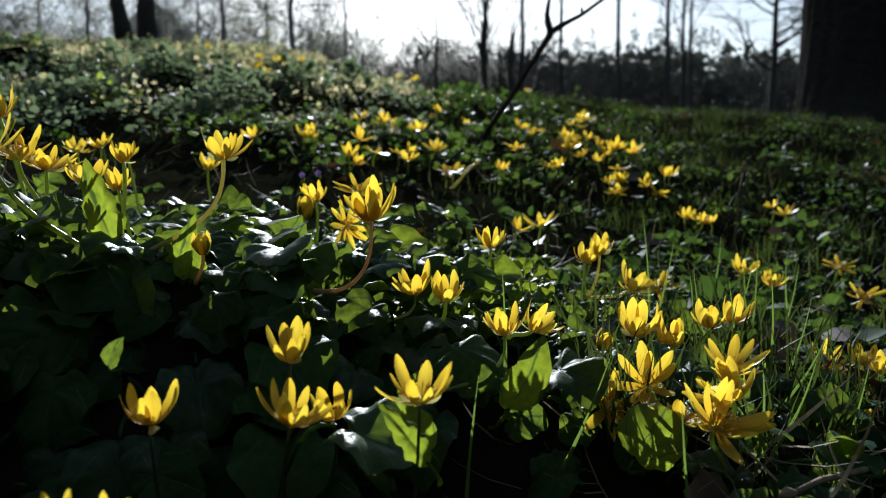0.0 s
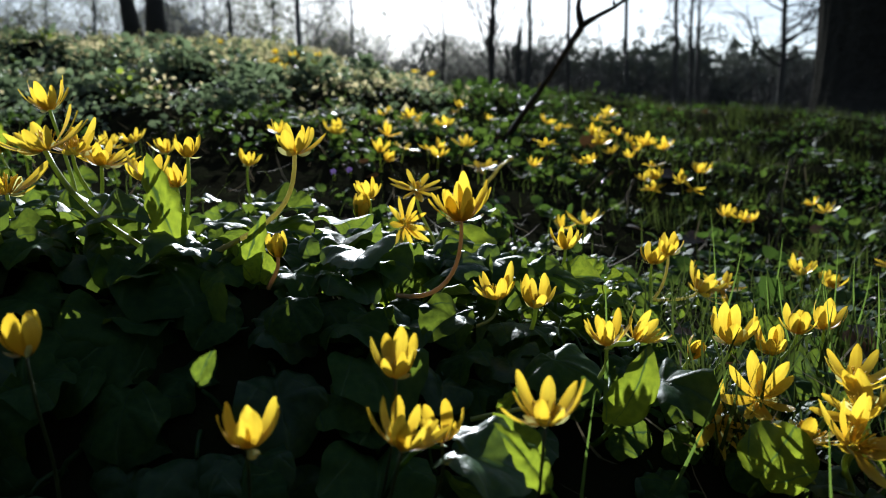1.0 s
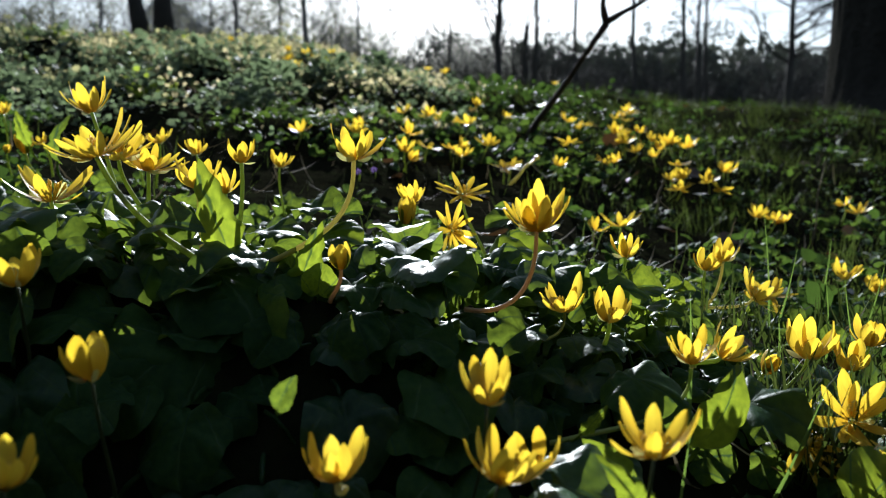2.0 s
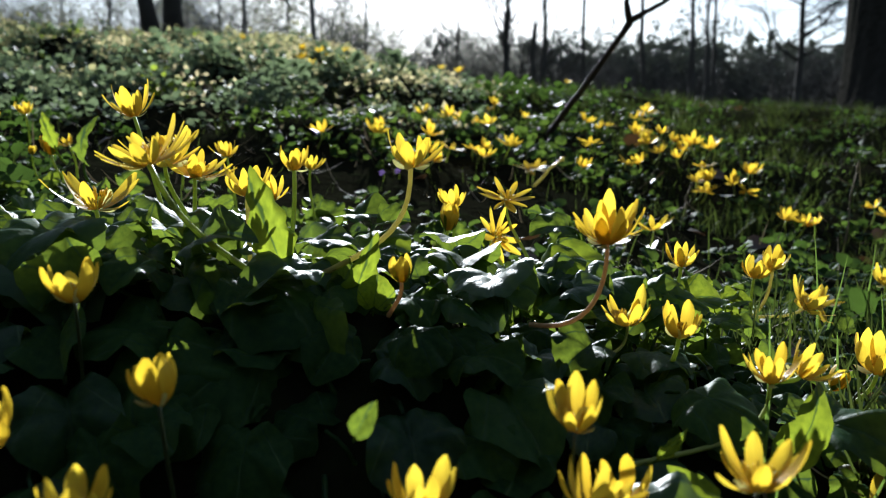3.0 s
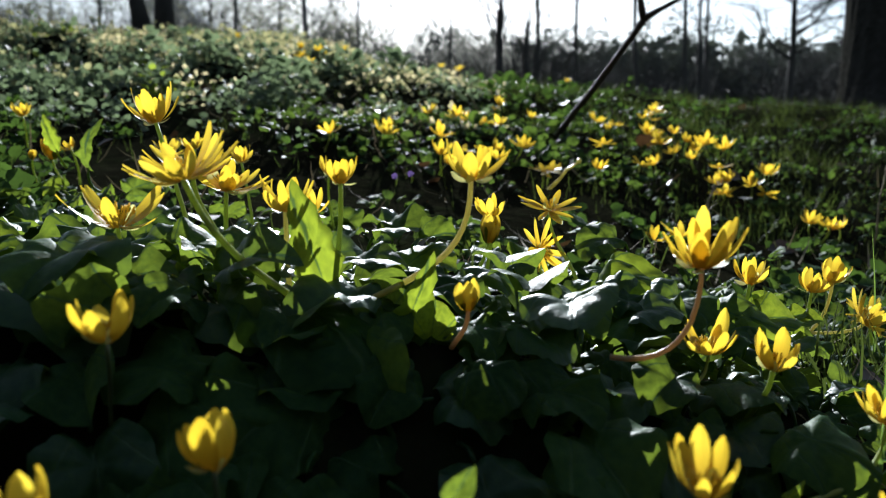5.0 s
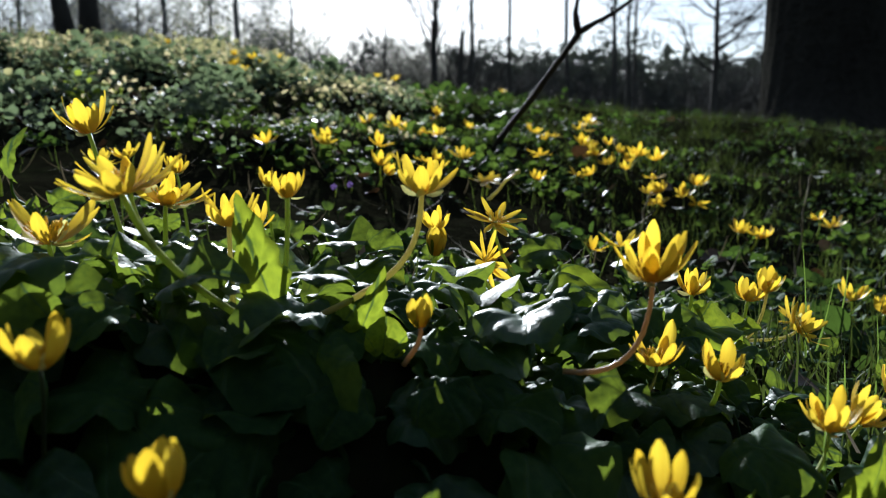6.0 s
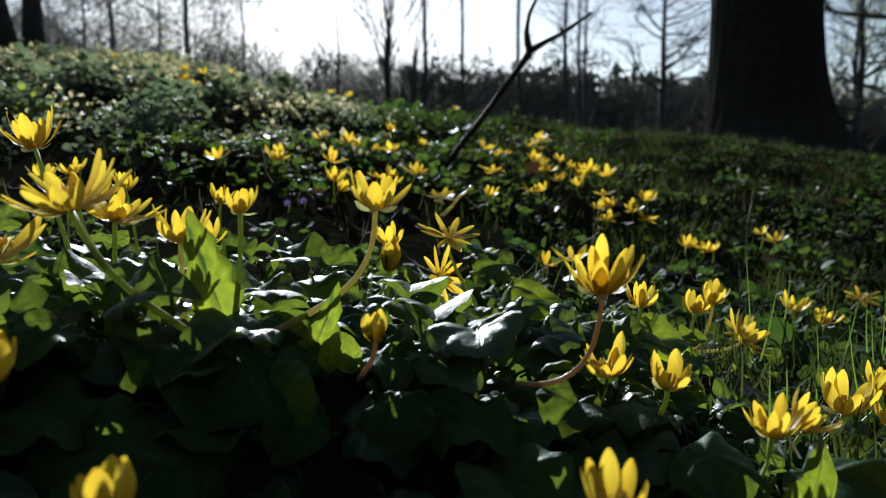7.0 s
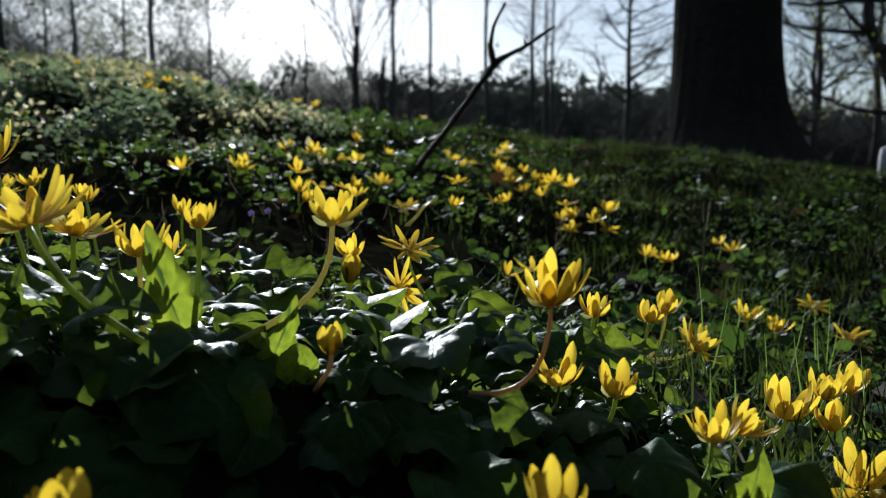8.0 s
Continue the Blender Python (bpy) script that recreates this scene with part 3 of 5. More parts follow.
def bare_tree(x, y, height, radius, seed, spread=0.7, low=0.25, limbs=13, depth=3, lean=(0, 0), leaves=0, label="bare deciduous tree at the meadow's edge", bark=FAR_BARK, leaf_size=1.4):
    rng = random.Random(seed)
    g = G(x, y) - 0.1
    thing = tagged(empty("tree", (x, y, g)), label, "tree", "trees round the meadow")
    tv, tf = [], []
    n = 9
    pts = [Vector((lean[0] * (i / n) ** 1.3 + rng.uniform(-1, 1) * 0.02 * height * (0.3 if i else 0), lean[1] * i / n + rng.uniform(-1, 1) * 0.01 * height, height * i / n)) for i in range(n + 1)]
    radii = [radius * (1 - 0.85 * i / n) * (1.35 if i == 0 else 1) for i in range(n + 1)]
    tube(tv, tf, pts, radii, 10)
    child("trunk", raw_mesh("trunk", tv, tf, bark), thing)
    cv, cf, tips = [], [], []
    for i in range(limbs):
        f = low + (0.97 - low) * (i + rng.random()) / limbs
        k = min(n - 1, int(f * n))
        p = pts[k].lerp(pts[k + 1], f * n - k)
        a = rng.uniform(0, 6.28)
        d = Vector((math.cos(a) * spread, math.sin(a) * spread, rng.uniform(0.25, 0.9)))
        grow(cv, cf, tips, p, d, height * rng.uniform(0.16, 0.30) * (1.15 - 0.5 * f), radii[k] * rng.uniform(0.22, 0.36) * (1.5 if spread > 1.25 else 1), depth if f < 0.6 else depth - 1, rng, spread, 5)
    child("crown", raw_mesh("crown", cv, cf, bark), thing)
    if leaves:
        rows = []
        for i in range(leaves):
            t = rng.choice(tips if bark == FAR_BARK else tips[::37])
            wide = 0.12 if bark == FAR_BARK else 0.26
            rows.append((t.x + rng.gauss(0, wide), t.y + rng.gauss(0, wide), t.z + rng.gauss(0, 0.1), rng.uniform(0, 360), rng.uniform(-60, 60), rng.uniform(-60, 60), rng.uniform(0.018, 0.04)))
        s = scatter("foliage", DIAMOND, DIAMOND_FACES, [(*r[:6], r[6] * leaf_size) for r in rows], BUD_LEAF if bark == FAR_BARK else HILL_BUDS, "fresh yellow-green spring leaves" if bark == FAR_BARK else "opening grey-green buds", "")
        del s["kind"]
        s.parent = thing
    return thing


# ---- the big tree beside the meadow ----
big = tagged(empty("old_tree", (2.13, 4.0, G(2.13, 4.0))), "thick dark trunk of an old tree with flaring roots", "tree")
bv, bf = lobed_trunk(2.13, 4.0, 0.278, 9.0)
o = big.location
child("trunk", raw_mesh("trunk", [Vector(v) - o for v in bv], bf, BARK), big)
lv, lf_, ltips = [], [], []
for i, (az, el, h, ln) in enumerate(((20, 35, 6.0, 2.6), (110, 30, 6.6, 2.4), (200, 40, 7.2, 2.4), (300, 35, 7.8, 2.2), (60, 55, 8.4, 2.0), (240, 60, 8.8, 2.0))):
    d = Vector((math.cos(radians(az)) * math.cos(radians(el)), math.sin(radians(az)) * math.cos(radians(el)), math.sin(radians(el))))
    grow(lv, lf_, ltips, Vector((0.02 * h, 0, h)), d, ln, 0.11, 3, random.Random(60 + i), 0.7, 7)
child("limbs", raw_mesh("limbs", lv, lf_, BARK), big)

# ---- the broken twig stuck in the slope ----
twig = tagged(empty("twig", (0.078, 1.496, G(0.078, 1.496))), "dark bare forked twig leaning out of the ground", "twig")
o = twig.location
wv, wf = [], []
main = [(0.070, 1.505, 0.165), (0.094, 1.476, 0.203), (0.122, 1.43, 0.245), (0.150, 1.385, 0.293), (0.170, 1.35, 0.326), (0.180, 1.335, 0.343)]
tube(wv, wf, [Vector(p) - o for p in main], [0.0060, 0.0056, 0.0052, 0.0048, 0.0052, 0.0064], 9)
child("main_stick", raw_mesh("main_stick", wv, wf, TWIG), twig)
wv, wf = [], []
tube(wv, wf, [Vector(p) - o for p in ((0.180, 1.335, 0.343), (0.176, 1.333, 0.358), (0.173, 1.331, 0.374), (0.177, 1.329, 0.402), (0.187, 1.327, 0.424), (0.196, 1.325, 0.440))], [0.0055, 0.0058, 0.0042, 0.0030, 0.0026, 0.0030], 8)
child("side_shoot", raw_mesh("side_shoot", wv, wf, TWIG), twig)
wv, wf = [], []
tube(wv, wf, [Vector(p) - o for p in ((0.180, 1.335, 0.345), (0.192, 1.333, 0.352), (0.204, 1.332, 0.359), (0.232, 1.331, 0.373), (0.256, 1.33, 0.390), (0.281, 1.328, 0.407))], [0.0062, 0.0056, 0.0042, 0.0034, 0.0030, 0.0026], 8)
tube(wv, wf, [Vector(p) - o for p in ((0.234, 1.331, 0.375), (0.231, 1.331, 0.380), (0.2315, 1.331, 0.385))], [0.0026, 0.0024, 0.0012], 6)
child("side_shoot", raw_mesh("side_shoot", wv, wf, TWIG), twig)

# ---- trees on the hill and round the meadow ----
bare_tree(-2.70, 7.0, 5.5, 0.082, 21, limbs=12, low=0.45, lean=(0.1, 0), label="grey bare tree standing on the hill")
bare_tree(-2.73, 6.7, 5.0, 0.066, 22, limbs=10, low=0.5, lean=(-1.5, 0), label="grey leaning bare tree standing on the hill")
HILL_TREES = (
    (-13.5, 20, 5.5, 0.07, 0.8, 0.15, 18), (-11.6, 19, 5, 0.05, 0.8, 0.12, 18), (-10.2, 19.5, 5, 0.06, 0.8, 0.12, 18), (-8.3, 18, 5.5, 0.06, 0.7, 0.15, 18), (-7.2, 19, 5.5, 0.05, 0.7, 0.15, 18),
    (-5.4, 17, 5, 0.045, 1.0, 0.08, 24), (-4.6, 16, 5.5, 0.06, 1.0, 0.10, 26), (-3.9, 17, 5, 0.045, 0.9, 0.10, 24), (-2.95, 15, 5.5, 0.065, 0.9, 0.12, 26), (-2.2, 17, 4.5, 0.04, 0.9, 0.10, 22),
)
# first two: tall crowns out of view that shade the right meadow
MEADOW_TREES = (
    (2.45, 16.5, 8.5, 0.05, 0.8, 0.38, 32), (3.4, 15.2, 8.5, 0.05, 0.8, 0.36, 30), (-0.2, 17, 3.8, 0.05, 0.7, 0.15, 18), (4.3, 15, 5.5, 0.06, 0.5, 0.35, 16), (5.2, 17, 5.5, 0.06, 0.5, 0.35, 14),
    (7.0, 16.5, 5.4, 0.085, 1.7, 0.27, 34), (5.7, 18, 6, 0.055, 0.45, 0.35, 14),
)
for i, (x, y, h, r, sp, lw, lb) in enumerate(HILL_TREES + MEADOW_TREES):
    bare_tree(x, y, h, r, 100 + i, sp, lw, lb, bark=HAZED_BARK if i < len(HILL_TREES) else FAR_BARK, leaves=1800 if i < len(HILL_TREES) else 0, leaf_size=2.6)


def pollard(x, y, height, radius, shoots, seed):
    """A tree cut back to a stump from which long thin shoots rise."""
    r = random.Random(seed)
    g = G(x, y) - 0.1
    thing = tagged(empty("tree", (x, y, g)), "cut-back tree with long thin upright shoots", "tree", "trees round the meadow")
    v, f = [], []
    tube(v, f, [(0, 0, 0), (0.03, 0, height * 0.35), (-0.02, 0, height * 0.7), (0.02, 0, height * 0.96), (0.02, 0, height)], [radius * 1.3, radius, radius * 0.9, radius * 1.1, radius * 0.6], 10)
    child("trunk", raw_mesh("trunk", v, f, FAR_BARK), thing)
    v, f, tips = [], [], []
    for k in range(shoots):
        a = r.uniform(0, 6.28)
        z = height * r.uniform(0.55, 0.98)
        d = Vector((math.cos(a) * 0.28, math.sin(a) * 0.28, 1.0))
        grow(v, f, tips, Vector((0, 0, z)), d, r.uniform(1.6, 3.2), radius * 0.24, 2, r, 0.42, 4)
    child("crown", raw_mesh("crown", v, f, FAR_BARK), thing)
    return thing


pollard(0.70, 14.0, 2.15, 0.06, 16, 501)
pollard(1.25, 14.6, 2.0, 0.04, 12, 502)
bare_tree(7.9, 9.0, 5.5, 0.12, 140, 1.0, 0.12, 18, 3, leaves=1500, label="slender tree with first yellow-green spring leaves")
# leafy crown out of view, added to shade the meadow by the trunk
bare_tree(1.5, 15.2, 8.4, 0.055, 160, 0.9, 0.44, 44, 3, leaves=2600, leaf_size=2.4, label="tall slender tree, its unseen leafy crown added to shade the meadow")
bare_tree(10.5, 13.0, 5.5, 0.08, 141, 0.9, 0.1, 18, 3, leaves=1500, label="slender tree with first yellow-green spring leaves")


def crooked_tree(x, y):
    """A leaning trunk with long low limbs, fine twigs and a few first leaves."""
    g = G(x, y) - 0.05
    thing = tagged(empty("tree", (x, y, g)), "crooked dark tree with long low limbs and a few first leaves", "tree", "trees round the meadow")
    r = random.Random(311)
    v, f = [], []
    bole = [(0, 0, 0.0), (-0.04, 0, 0.24), (-0.12, 0, 0.99), (-0.31, 0, 1.36), (-0.49, 0, 1.67), (-0.53, 0, 1.86), (-0.48, 0.05, 2.24), (-0.35, 0.1, 2.94), (-0.4, 0.1, 3.94)]
    tube(v, f, bole, [0.12, 0.09, 0.08, 0.07, 0.07, 0.062, 0.058, 0.045, 0.02], 10)
    child("trunk", raw_mesh("trunk", v, f, FAR_BARK), thing)
    tips = []
    arms = (
        ((-0.48, 0, 1.64), (-0.72, -0.05, 1.73), (-0.92, -0.1, 1.89), (-1.15, -0.15, 2.09), (-1.5, -0.2, 2.24)),
        ((-0.49, 0, 1.63), (-0.90, 0.05, 1.65), (-1.26, 0.1, 1.68), (-1.71, 0.1, 1.77), (-2.0, 0.1, 1.94)),
        ((-0.10, 0, 0.72), (-0.63, 0.1, 0.78), (-0.85, 0.1, 0.87), (-1.22, 0.1, 0.96), (-1.5, 0.1, 1.19)),
        ((-0.46, 0.05, 2.34), (-0.9, 0.1, 2.64), (-1.3, 0.2, 2.74), (-1.8, 0.2, 3.04), (-2.1, 0.2, 3.34)),
        ((-0.35, 0.1, 2.94), (0.1, 0.1, 3.24), (0.5, 0.2, 3.34), (0.9, 0.2, 3.64), (1.2, 0.2, 3.94)),
    )
    for arm in arms:
        v, f = [], []
        tube(v, f, arm, [0.034, 0.024, 0.019, 0.012, 0.005], 6)
        for k in range(9):
            i = 1 + k % 3
            p = Vector(arm[i]).lerp(Vector(arm[i + 1]), r.random())
            grow(v, f, tips, p, (r.uniform(-1.2, 0.3), r.uniform(-0.6, 0.6), r.uniform(-0.5, 1)), r.uniform(0.4, 0.9), 0.010, 2, r, 0.9, 4)
        child("limb", raw_mesh("limb", v, f, FAR_BARK), thing)
    rows = []
    for t in r.sample(tips, 90):
        for k in range(14):
            rows.append((t.x + r.gauss(0, 0.05), t.y + r.gauss(0, 0.05), t.z + r.gauss(0, 0.05), r.uniform(0, 360), r.uniform(-60, 60), r.uniform(-60, 60), r.uniform(0.014, 0.03)))
    s = scatter("foliage", DIAMOND, DIAMOND_FACES, rows, BUD_LEAF, "fresh yellow-green spring leaves", "")
    del s["kind"]
    s.parent = thing


crooked_tree(6.73, 8.0)

# ---- the dark wood and scrub behind ----
rng = random.Random(77)


def scrub(name, spots, count, size, mat, label, category):
    """Bushes as clouds of small leaves over bumpy domes."""
    rows = []
    for x, y, w, h in spots:
        g = G(x, y)
        for i in range(count):
            a, b = rng.uniform(0, 6.28), rng.random() ** 0.5
            c = 1 - rng.random() ** 1.6
            cone = (1 - 0.92 * b) if w < 1.0 else (1 - 0.6 * b * b)
            top = h * cone * (1.0 + 0.30 * noise.noise((x * 3 + math.cos(a) * b * 3, y * 3, b * 3)))
            rows.append((x + w * b * math.cos(a), y + w * 0.7 * b * math.sin(a), g + top * c, rng.uniform(0, 360), rng.uniform(-80, 80), rng.uniform(-80, 80), size * rng.uniform(0.5, 1.6)))
    return scatter(name, DIAMOND, DIAMOND_FACES, rows, mat, label, category)


spots = [(x + rng.uniform(-1, 1), 31 + rng.uniform(-2, 4), rng.uniform(1.3, 2.2), rng.uniform(2.9, 4.2) * (1 - 0.3 * sm(17, 21, x))) for x in np.arange(-1.0, 37, 0.62)]
spots += [(13.0, 30, 1.4, 3.3), (14.4, 30, 1.4, 3.4)]
spots += [(x, 30 + rng.uniform(-1, 2), rng.uniform(0.7, 0.98), rng.uniform(3.9, 5.0)) for x in (3.6, 4.3, 5.9, 7.4, 9.2, 9.9, 11.6, 13.0, 15.2, 17.4, 20.5, 24.0)]
scrub("far_wood", spots, 3500, 0.115, FAR_GREEN, "dark evergreen wood along the far edge of the meadow", "wood")
spots = [(x + rng.uniform(-0.5, 0.5), 37 + rng.uniform(-1, 1), rng.uniform(1.8, 2.4), rng.uniform(3.6, 4.3) * (1 - 0.3 * sm(19, 24, x))) for x in np.arange(1.0, 44, 1.1)]
scrub("deep_wood", spots, 800, 0.5, FAR_GREEN, "dense dark evergreen wood further back", "wood")


def thicket(name, spots, count, label, mat=HAZED_TWIGS):
    """Leafless brush: clouds of thin twigs that fan up and out from each bush."""
    rows = []
    for x, y, w, h in spots:
        g = G(x, y)
        for i in range(count):
            a, q = rng.uniform(0, 6.28), rng.random() ** 0.6
            u = rng.random() ** 0.8
            top = h * (1 - 0.45 * q * q) * (1 + 0.3 * noise.noise((x * 2 + math.cos(a) * q * 2, y, q * 2)))
            rows.append((x + w * q * math.cos(a) * (0.5 + 0.5 * u), y + w * 0.8 * q * math.sin(a), g + top * u * 0.92, rng.uniform(0, 360), rng.gauss(0, 45), rng.gauss(0, 45), rng.uniform(0.22, 0.60)))
    return scatter(name, BLADE, BLADE_FACES, rows, mat, label, "brush")


spots = [(x + rng.uniform(-0.5, 0.5), rng.uniform(22, 28), rng.uniform(0.9, 1.7), rng.uniform(2.3, 3.1) + 1.9 * sm(2.8, 5.0, -x)) for x in np.arange(-24, -2.2, 0.55)]
spots = [p for p in spots if abs(p[0] / p[1] + 0.34) > 0.022]
thicket("hill_brush", spots, 560, "leafless brush along the top of the hill, haze put into its grey")
spots = [(-2.5, 25, 0.8, 2.6), (-1.95, 26, 0.6, 2.0), (-1.3, 27, 0.4, 1.4), (-0.55, 25, 0.5, 2.6), (0.0, 24, 0.7, 3.2), (0.5, 25, 0.8, 3.6), (1.1, 24, 0.9, 3.4), (1.8, 26, 1.0, 2.9), (2.6, 27, 1.0, 2.7)]
thicket("meadow_brush", spots, 1300, "leafless brush at the meadow's edge, haze put into its grey")
spots = [(x + rng.uniform(-0.4, 0.4), rng.uniform(26, 28.5), rng.uniform(0.8, 1.4), rng.uniform(2.5, 3.5)) for x in np.arange(3.4, 22, 0.8)]
thicket("dark_brush", spots, 520, "dark leafless brush in front of the wood", FAR_BARK)


# unseen wood added behind the viewer, keeps sky light off the bank
spots = [(10.5 * math.cos(a) + rng.uniform(-0.6, 0.6), -1.0 + 9.5 * math.sin(a) + rng.uniform(-0.6, 0.6), rng.uniform(1.8, 2.5), rng.uniform(8.0, 10.0)) for a in np.arange(math.pi + 0.1, 2 * math.pi - 0.1, 0.085)]
scrub("near_wood", spots, 1300, 0.30, FAR_GREEN, "unseen evergreen wood added behind the viewer to block sky light", "wood")


def shrub(x, y, height, seed, bark=FAR_BARK):
    """A bare bush of many stems."""
    r = random.Random(seed)
    g = G(x, y) - 0.05
    thing = tagged(empty("shrub", (x, y, g)), "leafless grey shrub at the meadow's edge", "shrub", "bare shrubs")
    v, f, tips = [], [], []
    for i in range(15):
        a = r.uniform(0, 6.28)
        d = Vector((math.cos(a) * 0.45, math.sin(a) * 0.45, 1.0))
        grow(v, f, tips, Vector((r.uniform(-0.5, 0.5), r.uniform(-0.5, 0.5), 0)), d, height * r.uniform(0.6, 0.85), 0.028, 2, r, 0.75, 4)
    child("crown", raw_mesh("crown", v, f, bark), thing)
    return thing


for i in range(26):
    x = -17 + 20.5 * i / 25 + rng.uniform(-0.4, 0.4)
    y = rng.uniform(17, 24)
    gap = math.exp(-((x / y + 0.035) / 0.045) ** 2)
    shrub(x, y, (rng.uniform(2.1, 2.8) + 0.03 * max(0, -x)) * (1 - 0.35 * gap), 300 + i, HAZED_BARK if x < -2 else FAR_BARK)
for i in range(12):
    shrub(4.0 + 1.3 * i + rng.uniform(-0.4, 0.4), rng.uniform(19, 24), rng.uniform(1.6, 2.4), 400 + i)
bare_tree(6.55, 7.0, 4.6, 0.13, 150, 1.4, 0.22, 26, 3, lean=(-1.7, 0), leaves=900, label="dark leaning tree with first small leaves")
bare_tree(8.1, 11.4, 5.2, 0.065, 152, 1.3, 0.10, 30, 3, leaves=1500, label="dark branching tree with first small leaves")
bare_tree(9.6, 13.6, 5.6, 0.06, 153, 1.3, 0.10, 20, 3, leaves=1500, label="dark branching tree with first small leaves")

# ---- flowers on the bank ----
flower((-0.111, 0.406, 0.151), 0.0178, "half", 8, (10, 6), (-0.158, 0.406, 0.101), (-0.124, 0.398, 0.118), True, thick=0.0012)
flower((-0.033, 0.368, 0.123), 0.0200, "half", 13, (-20, 8), (-0.062, 0.376, 0.089), (-0.038, 0.370, 0.086), "rose", thick=0.00095)
flower((-0.098, 0.548, 0.106), 0.0180, "bud", 8, (60, 10))
flower((-0.095, 0.580, 0.117), 0.0170, "half", 8, (-30, 12))
flower((-0.061, 0.560, 0.124), 0.0170, "star", 9, (8, 28), (-0.045, 0.545, 0.075))
flower((-0.068, 0.545, 0.102), 0.0170, "star", 11, (50, 82))
flower((-0.162, 0.407, 0.150), 0.0125, "cup", 8, (0, 3), (-0.166, 0.402, 0.090))
flower((-0.253, 0.458, 0.175), 0.0190, "half", 9, (-60, 14), (-0.232, 0.445, 0.085))
flower((-0.211, 0.372, 0.154), 0.0210, "wide", 11, (-60, 20), (-0.174, 0.402, 0.100), (-0.190, 0.391, 0.118), thick=0.0013)
flower((-0.226, 0.425, 0.152), 0.0200, "wide", 10, (20, 8))
flower((-0.214, 0.430, 0.146), 0.0200, "wide", 11, (40, 10), (-0.214, 0.425, 0.095))
flower((-0.187, 0.420, 0.138), 0.0170, "half", 9, (15, 6), (-0.186, 0.418, 0.088), pink=True)
flower((-0.253, 0.412, 0.133), 0.0245, "wide", 5, (5, 8))
key_spots.extend(((-0.253, 0.400), (-0.262, 0.388), (-0.242, 0.390), (-0.25, 0.372)))
flower((-0.217, 0.320, 0.111), 0.0165, "cup", 7, (0, 4))
flower((-0.177, 0.287, 0.088), 0.0165, "tulip", 6, (-15, 5))
flower((-0.204, 0.249, 0.090), 0.0165, "cup", 7, (25, 8))
flower((-0.185, 0.252, 0.070), 0.0150, "cup", 8, (40, 12))
flower((-0.056, 0.290, 0.079), 0.0165, "half", 7, (10, 5))
flower((-0.053, 0.274, 0.061), 0.0170, "half", 7, (60, 16))
flower((-0.041, 0.292, 0.056), 0.0140, "cup", 7, (-40, 12))
flower((-0.008, 0.276, 0.068), 0.0180, "half", 7, (20, 6))
flower((0.028, 0.358, 0.071), 0.0160, "half", 9, (-30, 12), (-0.030, 0.340, 0.045), (0.004, 0.344, 0.052), thick=0.0009)
flower((0.041, 0.362, 0.072), 0.0140, "half", 7, (70, 35), (0.030, 0.362, 0.068))
flower((0.085, 0.425, 0.045), 0.0120, "bud", 6, (70, 30))
flower((-0.015, 0.410, 0.080), 0.0175, "half", 8, (-20, 12), (-0.043, 0.394, 0.066), (-0.024, 0.399, 0.070), thick=0.0008)
flower((0.001, 0.386, 0.081), 0.0160, "cup", 8, (0, 3))
flower((-0.101, 0.271, 0.063), 0.0160, "cup", 7, (15, 8))
flower((-0.105, 0.210, 0.054), 0.0160, "half", 6, (15, 8))
flower((-0.093, 0.212, 0.052), 0.0140, "half", 6, (-30, 14))
flower((0.029, 0.483, 0.094), 0.0150, "half", 9, (-15, 8), (0.010, 0.478, 0.050))
flower((0.114, 0.570, 0.077), 0.0175, "cup", 9, (-10, 8), (0.088, 0.592, 0.030), (0.110, 0.585, 0.035), True)
flower((0.104, 0.575, 0.070), 0.0175, "cup", 7, (30, 8))
flower((0.137, 0.573, 0.050), 0.0210, "wide", 10, (60, 40), (0.100, 0.580, 0.035), pink=True)
flower((0.178, 0.640, 0.038), 0.0180, "star", 10, (-10, 25))
flower((0.107, 0.428, 0.052), 0.0210, "cup", 8, (10, 6))
flower((0.122, 0.415, 0.050), 0.0180, "cup", 8, (-20, 10))
flower((0.160, 0.470, 0.046), 0.0170, "cup", 8, (15, 6))
flower((0.176, 0.472, 0.048), 0.0170, "cup", 8, (-10, 6))
flower((0.094, 0.360, 0.046), 0.0195, "wide", 8, (-10, 52))
flower((0.078, 0.364, 0.034), 0.0195, "star", 7, (40, 60))
flower((0.110, 0.314, 0.044), 0.0200, "wide", 9, (20, 34))
flower((0.122, 0.330, 0.050), 0.0195, "half", 9, (-60, 30))
flower((0.100, 0.330, 0.040), 0.0200, "star", 8, (120, 25))
flower((0.128, 0.350, 0.056), 0.0170, "wide", 9, (-10, 15))
flower((0.300, 0.770, 0.026), 0.0200, "half", 10, (-25, 12))
flower((0.322, 0.755, 0.016), 0.0200, "half", 9, (60, 10))
flower((0.455, 0.884, 0.014), 0.0190, "star", 8, (-20, 30))
flower((0.442, 0.808, -0.008), 0.0240, "star", 7, (10, 25))
flower((0.250, 0.500, 0.010), 0.0180, "wide", 8, (20, 25))
flower((0.205, 0.400, 0.008), 0.0190, "wide", 8, (40, 30))
flower((0.255, 0.470, 0.022), 0.0140, "cup", 8, (0, 5), pink=True)
flower((0.268, 0.472, 0.016), 0.0140, "cup", 8, (0, 5), pink=True)
flower((-0.474, 0.780, 0.150), 0.0220, "bud", 7, (0, 5))
flower((-0.498, 0.790, 0.150), 0.0110, "bud", 6, (40, 20))
